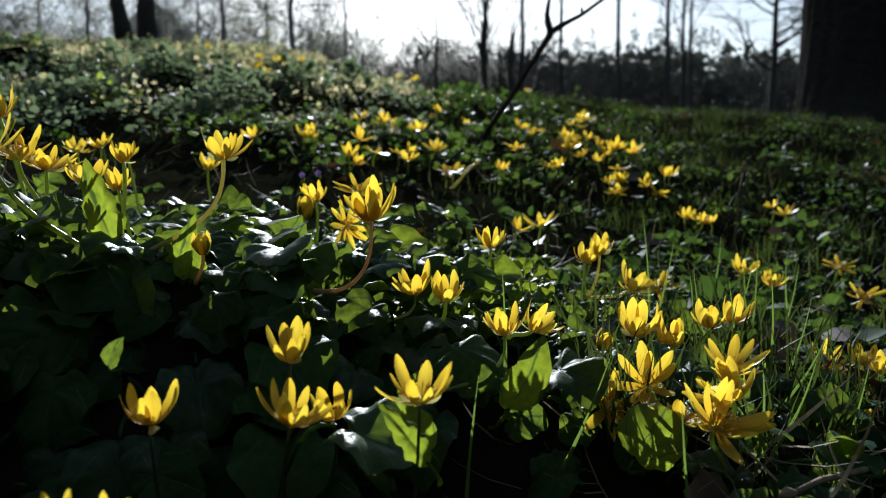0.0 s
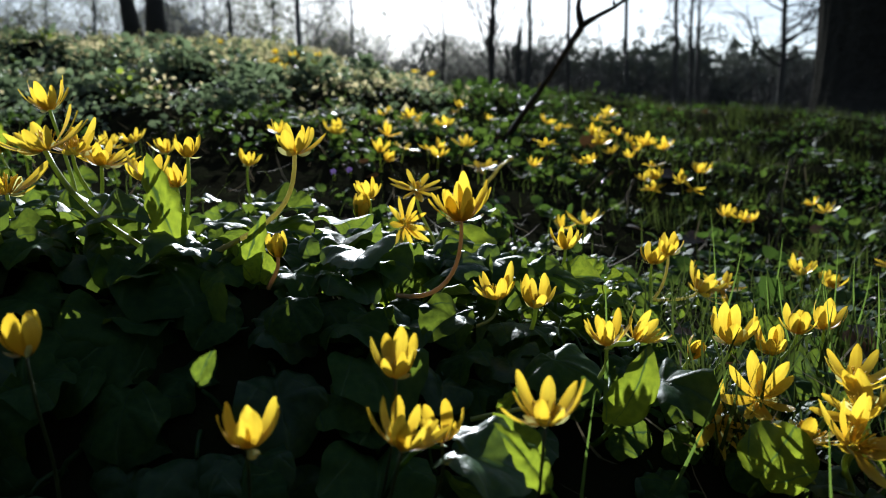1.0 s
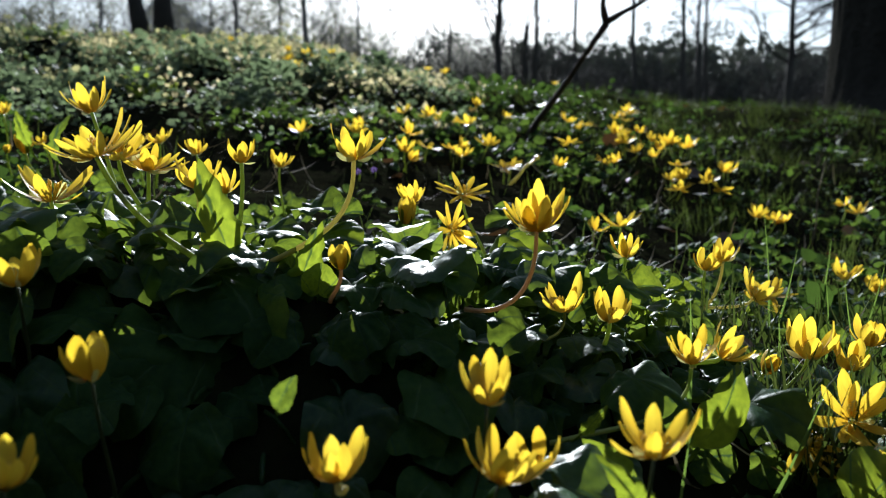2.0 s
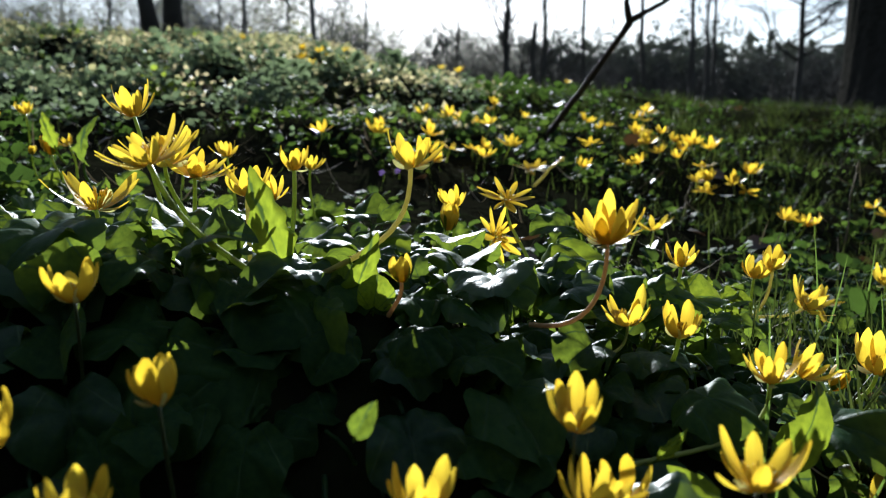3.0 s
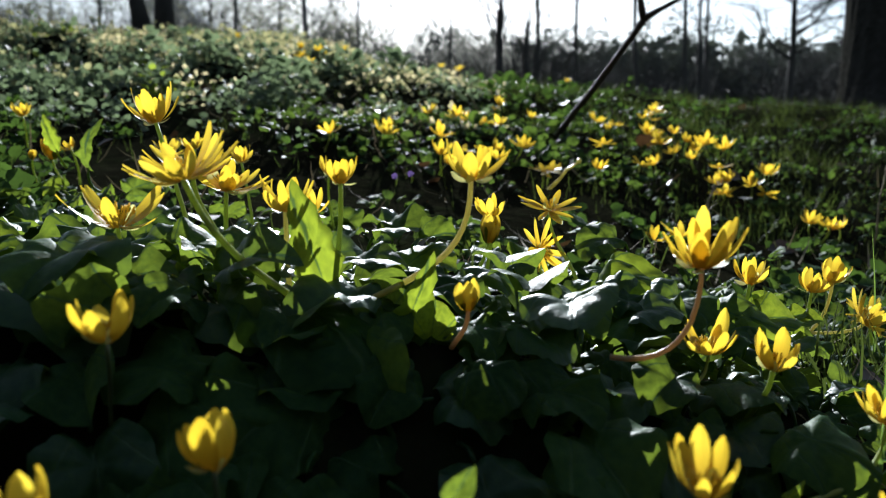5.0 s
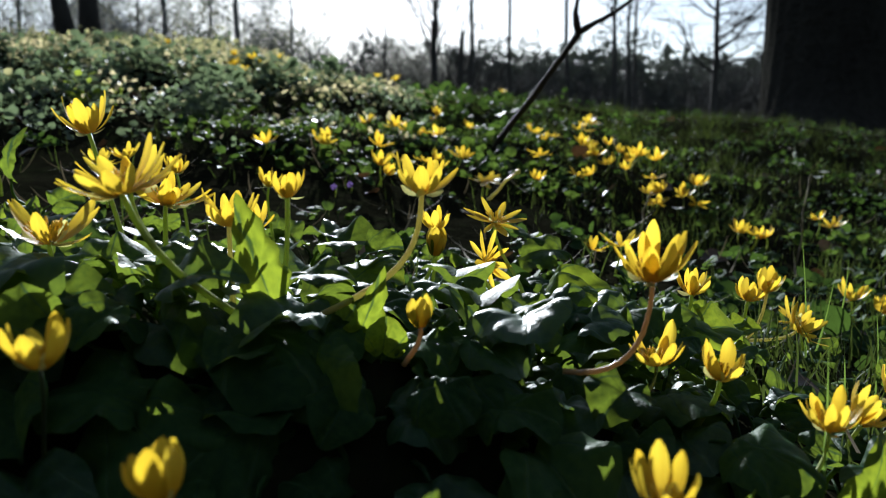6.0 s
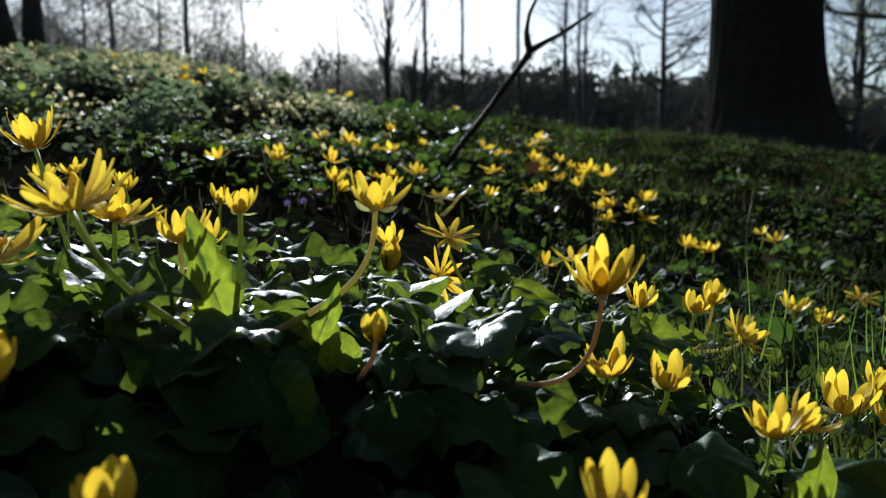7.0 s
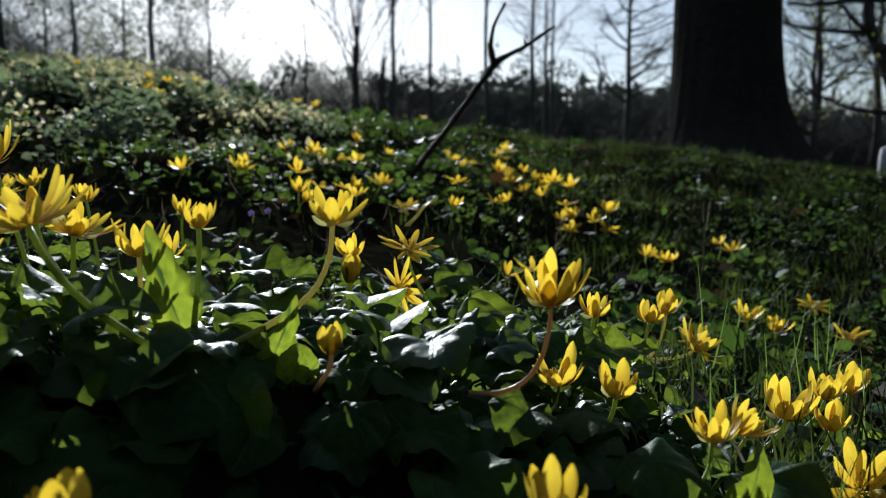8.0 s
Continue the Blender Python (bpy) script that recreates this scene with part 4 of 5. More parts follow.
flower((-0.467, 0.800, 0.158), 0.0120, "half", 7, (-30, 25))
flower((-0.594, 0.950, 0.193), 0.0170, "half", 8, (-20, 10))
flower((-0.603, 0.900, 0.184), 0.0170, "cup", 8, (10, 6))
flower((-0.219, 0.723, 0.137), 0.0160, "half", 8, (40, 18))
flower((-0.283, 0.699, 0.149), 0.0165, "half", 8, (-20, 14))
flower((-0.357, 0.810, 0.158), 0.0170, "wide", 9, (0, 12))
flower((-0.377, 0.800, 0.154), 0.0185, "wide", 9, (30, 12))
flower((-0.181, 0.442, 0.134), 0.0130, "half", 7, (-20, 12))
flower((-0.113, 0.373, 0.107), 0.0125, "bud", 6, (-10, 6), (-0.119, 0.378, 0.092), (-0.116, 0.374, 0.098), "rose", thick=0.0009)

# ---- flowers further up the slope, standing on the ground ----
DRIFT_A = ((-0.165, 1.50), (-0.017, 1.80), (0.048, 1.75), (-0.102, 1.51), (-0.114, 1.45), (-0.058, 1.51), (-0.043, 1.37), (-0.221, 1.22), (-0.139, 1.27), (-0.135, 1.09), (-0.107, 1.19), (-0.072, 1.23), (-0.057, 1.18), (-0.016, 1.24), (0.013, 1.15), (0.002, 1.12), (0.084, 1.18), (0.127, 1.37), (0.153, 1.58), (-0.293, 1.18))
DRIFT_B = ((0.191, 1.56), (0.235, 1.51), (0.300, 1.73), (0.334, 1.82), (0.225, 1.38), (0.240, 1.35), (0.272, 1.47), (0.295, 1.42), (0.324, 1.46), (0.348, 1.43), (0.19, 1.28), (0.258, 1.18), (0.281, 1.22), (0.328, 1.25), (0.390, 1.34), (0.338, 1.08), (0.350, 1.05), (0.104, 0.84), (0.495, 1.16), (0.287, 1.27), (0.313, 1.76), (0.246, 1.53), (0.318, 1.44), (0.268, 1.19), (0.51, 1.15))
DRIFT_C = ((-0.561, 2.35), (-0.52, 2.42), (-0.475, 2.34), (-0.514, 2.25), (-0.44, 2.36), (-1.05, 3.3), (-1.02, 3.35), (-1.5, 5.1), (-1.56, 5.25), (-0.55, 2.3), (0.35, 3.3), (-0.1, 2.6), (-0.16, 2.65))
for x, y in DRIFT_A + DRIFT_B:
    flower((x, y, G(x, y) + flower_rng.uniform(0.018, 0.034)), flower_rng.uniform(0.018, 0.023), flower_rng.choice(("half", "wide", "wide", "star")), 8, (flower_rng.uniform(0, 360), flower_rng.uniform(5, 30)), small=True)
for x, y in DRIFT_B[:18] + DRIFT_A[1:12:2]:
    x, y = x + flower_rng.uniform(-0.028, 0.028), y + flower_rng.uniform(-0.03, 0.03)
    flower((x, y, G(x, y) + flower_rng.uniform(0.013, 0.028)), flower_rng.uniform(0.016, 0.021), flower_rng.choice(("half", "wide", "star")), 8, (flower_rng.uniform(0, 360), flower_rng.uniform(5, 40)), small=True)
for x, y in DRIFT_C:
    flower((x, y, G(x, y) + flower_rng.uniform(0.045, 0.07)), flower_rng.uniform(0.020, 0.026), flower_rng.choice(("half", "wide")), 8, small=True)

# ---- single leaves that stand out ----
BACKLIT = "upright light green leaf lit from behind"
set_leaf("lance", (-0.166, 0.402, 0.104), (-0.179, 0.397, 0.152), (0.2, -1, 0.1), BACKLIT)
set_leaf("lance", (-0.139, 0.402, 0.088), (-0.124, 0.396, 0.122), (0.4, -1, 0.2), BACKLIT)
set_leaf("young", (-0.127, 0.392, 0.090), (-0.124, 0.392, 0.1055), (0.1, -1, 0.2), "yellow-green leaf lit from behind")
set_leaf("round", (-0.168, 0.434, 0.113), (-0.140, 0.428, 0.120), (0, -0.1, 1), "leaf with a white sun glint")
set_leaf("ivy", (-0.074, 0.390, 0.1085), (-0.080, 0.358, 0.1085), (-0.15, 0.0, 1), "crumpled grey-green leaf drooping over the edge", 1)
set_leaf("heart", (-0.184, 0.400, 0.106), (-0.151, 0.364, 0.102), (0.25, -0.35, 0.9), "dark leaf with a sunlit rim over the edge", 2)
set_leaf("round", (-0.195, 0.418, 0.132), (-0.204, 0.395, 0.121), (-0.2, -0.5, 0.85), "folded leaf with a pale sheen", 1)
set_leaf("round", (-0.018, 0.552, 0.107), (-0.045, 0.546, 0.112), (0.1, -0.42, 0.9), "dark blue-green round leaf", 0)
set_leaf("young", (-0.053, 0.470, 0.094), (-0.030, 0.460, 0.105), (0, -0.5, 0.85), "yellow-green leaf lit from behind", 1)
set_leaf("heart", (-0.085, 0.425, 0.096), (-0.062, 0.400, 0.104), (0, -0.45, 0.9), which=4)
set_leaf("heart", (-0.030, 0.390, 0.080), (-0.049, 0.373, 0.075), (0.1, -0.4, 0.9), "dark blue-green leaf under a curved stem", 0)
set_leaf("heart", (-0.283, 0.400, 0.121), (-0.244, 0.360, 0.114), (0.1, -0.5, 0.85), "dark leaf with a sunlit rim over the edge", 5)
set_leaf("heart", (-0.272, 0.398, 0.115), (-0.246, 0.380, 0.109), (0.1, -0.6, 0.8), "folded leaf lit from behind", 3)
set_leaf("heart", (-0.043, 0.440, 0.089), (-0.025, 0.428, 0.098), (0, -0.4, 0.9), which=1)
set_leaf("heart", (-0.105, 0.470, 0.105), (-0.087, 0.443, 0.104), (0.1, -0.45, 0.9), which=5)
set_leaf("round", (-0.123, 0.450, 0.111), (-0.137, 0.420, 0.105), (0, -0.5, 0.85), which=2)
set_leaf("young", (-0.046, 0.502, 0.086), (-0.018, 0.485, 0.100), (0, -0.7, 0.7), BACKLIT, 1)
set_leaf("heart", (-0.160, 0.507, 0.118), (-0.130, 0.496, 0.124), (0, -0.28, 1))
set_leaf("heart", (-0.138, 0.487, 0.116), (-0.118, 0.480, 0.121), (0, -0.5, 0.9), which=3)
set_leaf("ivy", (-0.258, 0.390, 0.116), (-0.238, 0.358, 0.118), (0, -0.45, 0.9), which=2)
set_leaf("round", (-0.260, 0.400, 0.126), (-0.268, 0.364, 0.126), (0, -0.4, 0.9))
set_leaf("heart", (-0.205, 0.395, 0.116), (-0.186, 0.383, 0.132), (0.3, -0.5, 0.8), which=5)
set_leaf("ivy", (-0.043, 0.292, 0.056), (-0.011, 0.284, 0.046), (0, -0.2, 1), "pale leaf with a broad sun glint", 1)
set_leaf("oval", (-0.005, 0.316, 0.032), (-0.020, 0.308, 0.058), (0.3, -1, 0.3), BACKLIT)
set_leaf("oval", (0.028, 0.348, 0.036), (0.047, 0.343, 0.069), (0.3, -1, 0.2), BACKLIT, 1)
set_leaf("lance", (-0.004, 0.281, 0.042), (-0.021, 0.279, 0.067), (0.6, -1, 0.3), BACKLIT)
set_leaf("young", (0.077, 0.322, 0.024), (0.090, 0.317, 0.048), (-0.6, -1, 0.3), BACKLIT, 2)
set_leaf("oval", (-0.120, 0.283, 0.079), (-0.1135, 0.280, 0.0905), (0.2, -0.8, 0.6), "small olive leaf catching the sun", 2)
set_leaf("lance", (-0.020, 0.334, 0.050), (-0.010, 0.331, 0.062), (0.3, -1, 0.3), BACKLIT)
set_leaf("heart", (-0.004, 0.374, 0.064), (0.022, 0.350, 0.062), (0, -0.4, 0.9), which=2)
set_leaf("heart", (0.046, 0.378, 0.050), (0.066, 0.346, 0.056), (0, -0.45, 0.9), which=4)
set_leaf("lance", (-0.459, 0.760, 0.156), (-0.470, 0.760, 0.190), (0.3, -1, 0.1), BACKLIT)
set_leaf("lance", (-0.426, 0.740, 0.140), (-0.421, 0.740, 0.186), (-0.5, -1, 0.1), BACKLIT, 1)
leaf("round", (0.015, 0.770, 0.085), 80, 10, 5, 0.045)
leaf("heart", (-0.020, 0.470, 0.090), 200, 8, 0, 0.034)
leaf("heart", (-0.236, 0.402, 0.106), 150, 10, 0, 0.036, tilt=20)
for k in range(34):
    a = k * 2.4
    q = 0.0045 * math.sqrt(k)
    leaf("young", (0.040 + q * math.cos(a), 0.508 + 0.8 * q * math.sin(a), 0.050 + 0.020 * math.cos(k * 1.7) ** 2), math.degrees(a) - 90, 38, 0, 0.013, tilt=30)
leaf("heart", (-0.085, 0.430, 0.104), 170, 22, 0, 0.032)
leaf("ivy", (-0.090, 0.455, 0.108), 165, 30, 0, 0.030)

# ---- leaf carpet on the bank ----
def shaded(x, y):
    """Height of the shadow that the edge throws down the bank."""
    return crest(x) - 0.006 - max(0.0, 0.375 - y) * math.tan(radians(SUN_EL))


rng = random.Random(31)
near_rows = []
count = 0
tries = 0
taken = []
while tries < 13000:
    tries += 1
    x, y = rng.uniform(-0.62, 0.34), rng.uniform(0.20, 0.80)
    edge = 0.535 + 0.30 * sm(0.27, 0.45, -x) + 0.05 * noise.noise((x * 9, 0, 1))
    want = 1.0 if y < edge else (0.03 if x < 0.05 else 0.18)
    if x > 0.03:
        want *= 0.55 if y > 0.33 or x < 0.09 else 0.25
    if rng.random() > want:
        continue
    if any((x - a) ** 2 + (y - b) ** 2 < 0.0145 ** 2 for a, b in taken[-1200:]):
        continue
    if any((x - a) ** 2 + (y - b) ** 2 < 0.013 ** 2 for a, b in key_spots) and rng.random() < 0.8:
        continue
    taken.append((x, y))
    bank = y < 0.372 and x < 0.10
    h = rng.uniform(0.006, 0.024)
    size = rng.uniform(0.021, 0.034)
    heading = rng.uniform(0, 360)
    pitch = rng.gauss(0, 13)
    roll = rng.gauss(0, 20)
    tilt = rng.gauss(9, 20)
    if x > 0.03:
        size *= 0.8
        h *= 0.7
    hollow = -0.06 < x < 0.06 and 0.33 < y < 0.435
    place = [x, y, G(x, y) + h]
    if bank:
        size = rng.uniform(0.028, 0.045) * (1.0 - 0.38 * sm(-0.01, 0.02, x))
        heading, tilt, roll = rng.gauss(180, 38), rng.gauss(44, 13), rng.gauss(0, 12)
        place[2] = min(G(x, y) + rng.uniform(0.008, 0.024), shaded(x, y) - 0.25 * size)
    elif y < 0.415 and x < 0.02:
        heading, tilt = rng.gauss(180, 60), rng.gauss(14, 15)
        place[2] = min(place[2], crest(x) + 0.004)
    if hollow:
        place[2] -= 0.6 * h
        heading, tilt = rng.gauss(180, 40), rng.gauss(40, 14)
    kind = rng.choices(("heart", "ivy", "round", "young"), (5, 1.2, 2.2, 0.5 if not bank and not hollow else 0.0))[0]
    if -0.50 < x < 0.20 and 0.22 < y < 0.82 and count < 1300:
        leaf(kind, place, heading, pitch, roll, size, tilt=tilt)
        count += 1
    else:
        near_rows.append((*place, heading, pitch, roll, size, tilt))
# the overlapping leaves that hang over the edge
for k in range(61):
    x = -0.42 + 0.0073 * k + rng.uniform(-0.004, 0.004)
    y = 0.392 + 0.022 * (k % 2) + rng.uniform(-0.005, 0.005)
    if any((x - a) ** 2 + (y - b) ** 2 < 0.014 ** 2 for a, b in key_spots):
        continue
    # extra row added to close gaps that let sun through to the bank
    if k % 2 and x < -0.05 and abs(x + 0.253) > 0.022:
        leaf(rng.choice(("heart", "round")), (x + 0.004, y + 0.018, crest(x) + 0.001), rng.uniform(0, 360), rng.gauss(0, 8), rng.gauss(0, 12), rng.uniform(0.024, 0.032), tilt=rng.gauss(8, 10))
    leaf(rng.choice(("heart", "heart", "round", "ivy")), (x, y, crest(x) - 0.003 + 0.006 * (k % 2) + rng.uniform(-0.004, 0.004)), rng.gauss(180, 42), rng.gauss(0, 8), rng.gauss(0, 15), rng.uniform(0.023, 0.034), tilt=rng.gauss(17, 12))
# the next row, behind the hollow under the curved stem
for k in range(15):
    x = -0.078 + 0.0078 * k
    leaf(rng.choice(("heart", "young", "round", "heart")), (x, 0.458 + rng.uniform(-0.012, 0.012), float(np.interp(x, (-0.078, 0.0, 0.035), (0.098, 0.089, 0.074)))), rng.gauss(180, 60), rng.gauss(0, 10), rng.gauss(0, 15), rng.uniform(0.021, 0.030), tilt=rng.gauss(20, 12))
scatter("leaf_carpet", SMALL_LEAF, SMALL_FACES, near_rows, LEAF_FAR, "carpet of glossy green celandine leaves", "leaves")

# ---- leaves and grass over the rest of the slope ----
FEW = [leaf_mesh("leaf", "heart", f, k2, r, LEAF_SLOPE, k, rings=3, spokes=8, stalk=0.6) for k, (f, k2, r) in enumerate(((0.3, 0.3, 0.03), (0.1, 0.5, 0.05), (0.4, 0.1, 0.03), (0.3, 0.2, 0.03)))]
plants = {}


def plant_at(x, y):
    key = (math.floor(x / 0.16), math.floor(y / 0.16))
    if key not in plants:
        cx, cy = (key[0] + 0.5) * 0.16, (key[1] + 0.5) * 0.16
        plants[key] = tagged(empty("celandine_plant", (cx, cy, G(cx, cy))), "low celandine plant with glossy green leaves", "plant", "celandine plants on the slope")
    return plants[key]


herb_rows, mid_rows, hill_rows, grass_rows, straw_rows, dead_rows = [], [], [], [], [], []
placed = 0
tufts = []
for i in range(9000):
    y = 0.64 + 5.6 * rng.random() ** 1.5
    x = rng.uniform(-0.74, 0.90) * (y + 0.1)
    left = sm(-0.10, 0.22, -x / y) * sm(1.0, 1.5, y)
    bare = math.exp(-((x + 0.20) / 0.44) ** 6 - ((y - 0.95) / 0.30) ** 6)
    if rng.random() < bare * 0.975:
        continue
    if x < 0.03 and 1.0 < y < 1.9 and rng.random() < 0.55:
        continue
    meadow = sm(1.6, 2.2, y) * (1 - left)
    if rng.random() < 0.86 * meadow or (x > 0.15 * y and rng.random() < 0.66):
        continue
    if noise.noise((x * 3.4, y * 3.4, 7.0)) < -0.18 and rng.random() < 0.75:
        continue
    R = rng.uniform(0.018, 0.040) * (1 + 0.14 * y)
    if any((x - a) ** 2 + (y - b) ** 2 < (0.95 * R) ** 2 for a, b in tufts[-1500:]):
        continue
    tufts.append((x, y))
    H = R * rng.uniform(0.5, 1.25)
    hill = rng.random() < left * 0.9 * sm(1.2, 2.4, y)
    near = y < 1.75 and -0.45 < x < 0.65 and not hill
    if near:
        H *= 0.6
    n = 13 if near else rng.randint(12, 20) if hill else rng.randint(18, 30)
    for k in range(n):
        a, q = rng.uniform(0, 6.28), math.sqrt(rng.random())
        px, py = x + R * q * math.cos(a), y + R * q * math.sin(a)
        size = R * rng.uniform(0.30, 0.58) * (0.50 if hill else 0.55 if y > 1.2 and x > 0.12 * y else 0.85)
        row = (px, py, G(px, py) + 0.003 + H * (1 - q * q) * rng.uniform(0.4, 1.0), math.degrees(a) - 90 + rng.gauss(0, 25), 55 * (1 - q) + rng.gauss(0, 20), rng.gauss(0, 26), size, rng.gauss(8, 12))
        if near and placed < 2600:
            c = plant_at(x, y)
            child("leaf", FEW[rng.choices((0, 1, 2, 3), (3, 3, 3, 1.3))[0]], c, Matrix.Translation(-c.location) @ leaf_pose(row[:3], *row[3:7], row[7]))
            placed += 1
        elif hill:
            hill_rows.append(row)
        elif left > 0.35:
            herb_rows.append((*row[:6], row[6] * 0.75, row[7]))
        else:
            mid_rows.append(row)
for x, y in ((-0.62, 2.2), (-0.52, 2.08), (-0.76, 2.32), (-0.40, 2.15), (-0.92, 2.45), (-0.68, 1.9), (-0.30, 2.35), (-1.1, 2.6), (-0.85, 2.0), (-0.47, 1.75), (-1.25, 2.9), (-0.58, 2.75)):
    R = rng.uniform(0.05, 0.08)
    for k in range(120):
        a, q = rng.uniform(0, 6.28), math.sqrt(rng.random())
        px, py = x + R * q * math.cos(a), y + R * q * math.sin(a)
        herb_rows.append((px, py, G(px, py) + R * 1.1 * (1 - q * q) * rng.uniform(0.3, 1.0), math.degrees(a) - 90 + rng.gauss(0, 30), 50 * (1 - q) + rng.gauss(0, 20), rng.gauss(0, 25), R * rng.uniform(0.22, 0.40), rng.gauss(8, 15)))
sprout_rows = []
for i in range(900):
    y = 1.5 + 5.2 * rng.random() ** 1.2
    x = rng.uniform(-0.72, -0.02 - 0.05 * rng.random()) * y
    if noise.noise((x * 1.9, y * 1.9, 3.0)) < -0.05:
        continue
    R = rng.uniform(0.022, 0.048) * (0.8 + 0.13 * y)
    H = R * rng.uniform(1.0, 2.0)
    bright = rng.random() < 0.05
    for k in range(rng.randint(30, 48)):
        a, q = rng.uniform(0, 6.28), math.sqrt(rng.random())
        px, py = x + R * q * math.cos(a), y + R * q * math.sin(a)
        row = (px, py, G(px, py) + H * (1 - q * q) * rng.uniform(0.15, 1.0), math.degrees(a) - 90 + rng.gauss(0, 30), 60 * (1 - q) + rng.gauss(0, 22), rng.gauss(0, 30), R * rng.uniform(0.22, 0.42), rng.gauss(8, 18))
        if bright:
            sprout_rows.append(row)
        # upper leaves of a tuft more often take the paler, sunlit colour
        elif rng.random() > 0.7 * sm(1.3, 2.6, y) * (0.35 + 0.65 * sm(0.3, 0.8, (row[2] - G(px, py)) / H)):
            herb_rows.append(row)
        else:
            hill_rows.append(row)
for i in range(2600):
    x, y = rng.uniform(-5.5, 6.0), rng.uniform(-3.5, 8.0)
    if (-0.74 * (y + 0.1) < x < 0.90 * (y + 0.1) and y > 0.3) or x * x + (y - 0.05) ** 2 < 0.11:
        continue
    R = rng.uniform(0.05, 0.12)
    for k in range(14):
        a, q = rng.uniform(0, 6.28), math.sqrt(rng.random())
        px, py = x + R * q * math.cos(a), y + R * q * math.sin(a)
        if px * px + (py - 0.05) ** 2 < 0.08:
            continue
        row = (px, py, G(px, py) + 0.004 + R * 0.5 * (1 - q * q) * rng.random(), rng.uniform(0, 360), rng.gauss(10, 22), rng.gauss(0, 26), R * rng.uniform(0.25, 0.5), rng.gauss(5, 12))
        (herb_rows if x < 0.2 else mid_rows).append(row)
scatter("hill_herbs", SMALL_LEAF, SMALL_FACES, herb_rows, HILL_HERB, "low herbs covering the hill, shade and haze put into their blue-green", "plants")
scatter("hill_sprouts", SMALL_LEAF, SMALL_FACES, sprout_rows, SPROUT, "bright yellow-green young plants on the hill", "plants")
scatter("slope_leaves", SMALL_LEAF, SMALL_FACES, mid_rows, LEAF_FAR, "small glossy leaves covering the slope", "leaves")
scatter("hill_leaves", SMALL_LEAF, SMALL_FACES, hill_rows, HILL_LIT_LEAF, "small grey-green hill leaves, sunlit tips put into their paler colour", "leaves")
for i in range(150000):
    y = 0.36 + 7.5 * rng.random() ** 1.8
    x = rng.uniform(-0.68, 0.95) * (y + 0.1)
    right = sm(0.0, 0.25, x / y)
    w = (0.03 + 0.14 * right if y < 1.0 else 0.10 + 0.75 * right) if y < 1.6 else 0.6 + 0.4 * right
    if y < 0.66 and x < 0.07:
        continue
    tuft = noise.noise((x * 8, y * 8, 9.0))
    if rng.random() > w * (0.20 + 1.6 * max(0, tuft + 0.15)):
        continue
    h = rng.uniform(0.014, 0.034) * (1 + 0.13 * y) * (0.8 + 0.9 * max(0, tuft)) if y > 0.9 else rng.uniform(0.018, 0.055)
    grass_rows.append((x, y, G(x, y) - 0.003, rng.uniform(0, 360), rng.gauss(0, 18), rng.gauss(0, 18), h))
for tx, ty, n, h0 in ((0.185, 0.45, 40, 0.060), (0.205, 0.53, 36, 0.060), (0.15, 0.37, 10, 0.045), (0.115, 0.30, 7, 0.048), (0.23, 0.60, 34, 0.055), (0.135, 0.62, 16, 0.05), (0.26, 0.48, 26, 0.05)):
    for i in range(n):
        x, y = rng.gauss(tx, 0.022), rng.gauss(ty, 0.025)
        grass_rows.append((x, y, G(x, y) - 0.003, rng.uniform(0, 360), rng.gauss(0, 14), rng.gauss(0, 14), h0 * rng.uniform(0.5, 1.15)))
# sparser growth round about
for i in range(26000):
    x, y = rng.uniform(-5, 6), rng.uniform(-2.5, 8)
    if abs(x) < 0.9 * (y + 0.3) and y > 0.3:
        continue
    if x * x + y * y < 0.12:
        continue
    grass_rows.append((x, y, G(x, y) - 0.003, rng.uniform(0, 360), rng.gauss(0, 18), rng.gauss(0, 18), rng.uniform(0.03, 0.07)))
for i in range(150):
    x, y = rng.uniform(0.03, 0.20), rng.uniform(0.22, 0.37)
    grass_rows.append((x, y, G(x, y) - 0.003, rng.uniform(0, 360), rng.gauss(0, 26), rng.gauss(0, 26), rng.uniform(0.014, 0.032)))
    if i % 2 == 0:
        straw_rows.append((x, y, G(x, y) + rng.uniform(0.004, 0.016), rng.uniform(0, 360), rng.gauss(72, 14), rng.gauss(0, 30), rng.uniform(0.025, 0.06)))
scatter("grass", BLADE, BLADE_FACES, grass_rows, GRASS, "short fresh meadow grass", "grass")
for i in range(1500):
    y = 0.4 + 4.0 * rng.random() ** 1.6
    x = rng.uniform(-0.65, 0.85) * (y + 0.1)
    if y < 0.62 and x < 0.05:
        continue
    if x < 0.2 * y or rng.random() < 0.4:
        straw_rows.append((x, y, G(x, y) + rng.uniform(0.004, 0.015), rng.uniform(0, 360), rng.gauss(80, 9), rng.gauss(0, 30), rng.uniform(0.02, 0.06)))
    if rng.random() < 0.14:
        dead_rows.append((x + rng.uniform(-0.1, 0.1), y + rng.uniform(-0.1, 0.1), G(x, y) + 0.008, rng.uniform(0, 360), rng.gauss(0, 22), rng.gauss(0, 22), rng.uniform(0.012, 0.035)))
for i in range(5200):
    y = 2.2 + 4.2 * rng.random()
    x = rng.uniform(-0.72, -0.01) * y
    if rng.random() > sm(2.0, 4.5, y) + 0.25:
        continue
    straw_rows.append((x, y, G(x, y), rng.uniform(0, 360), rng.gauss(0, 34), rng.gauss(0, 34), rng.uniform(0.03, 0.085)))
hay_rows = []
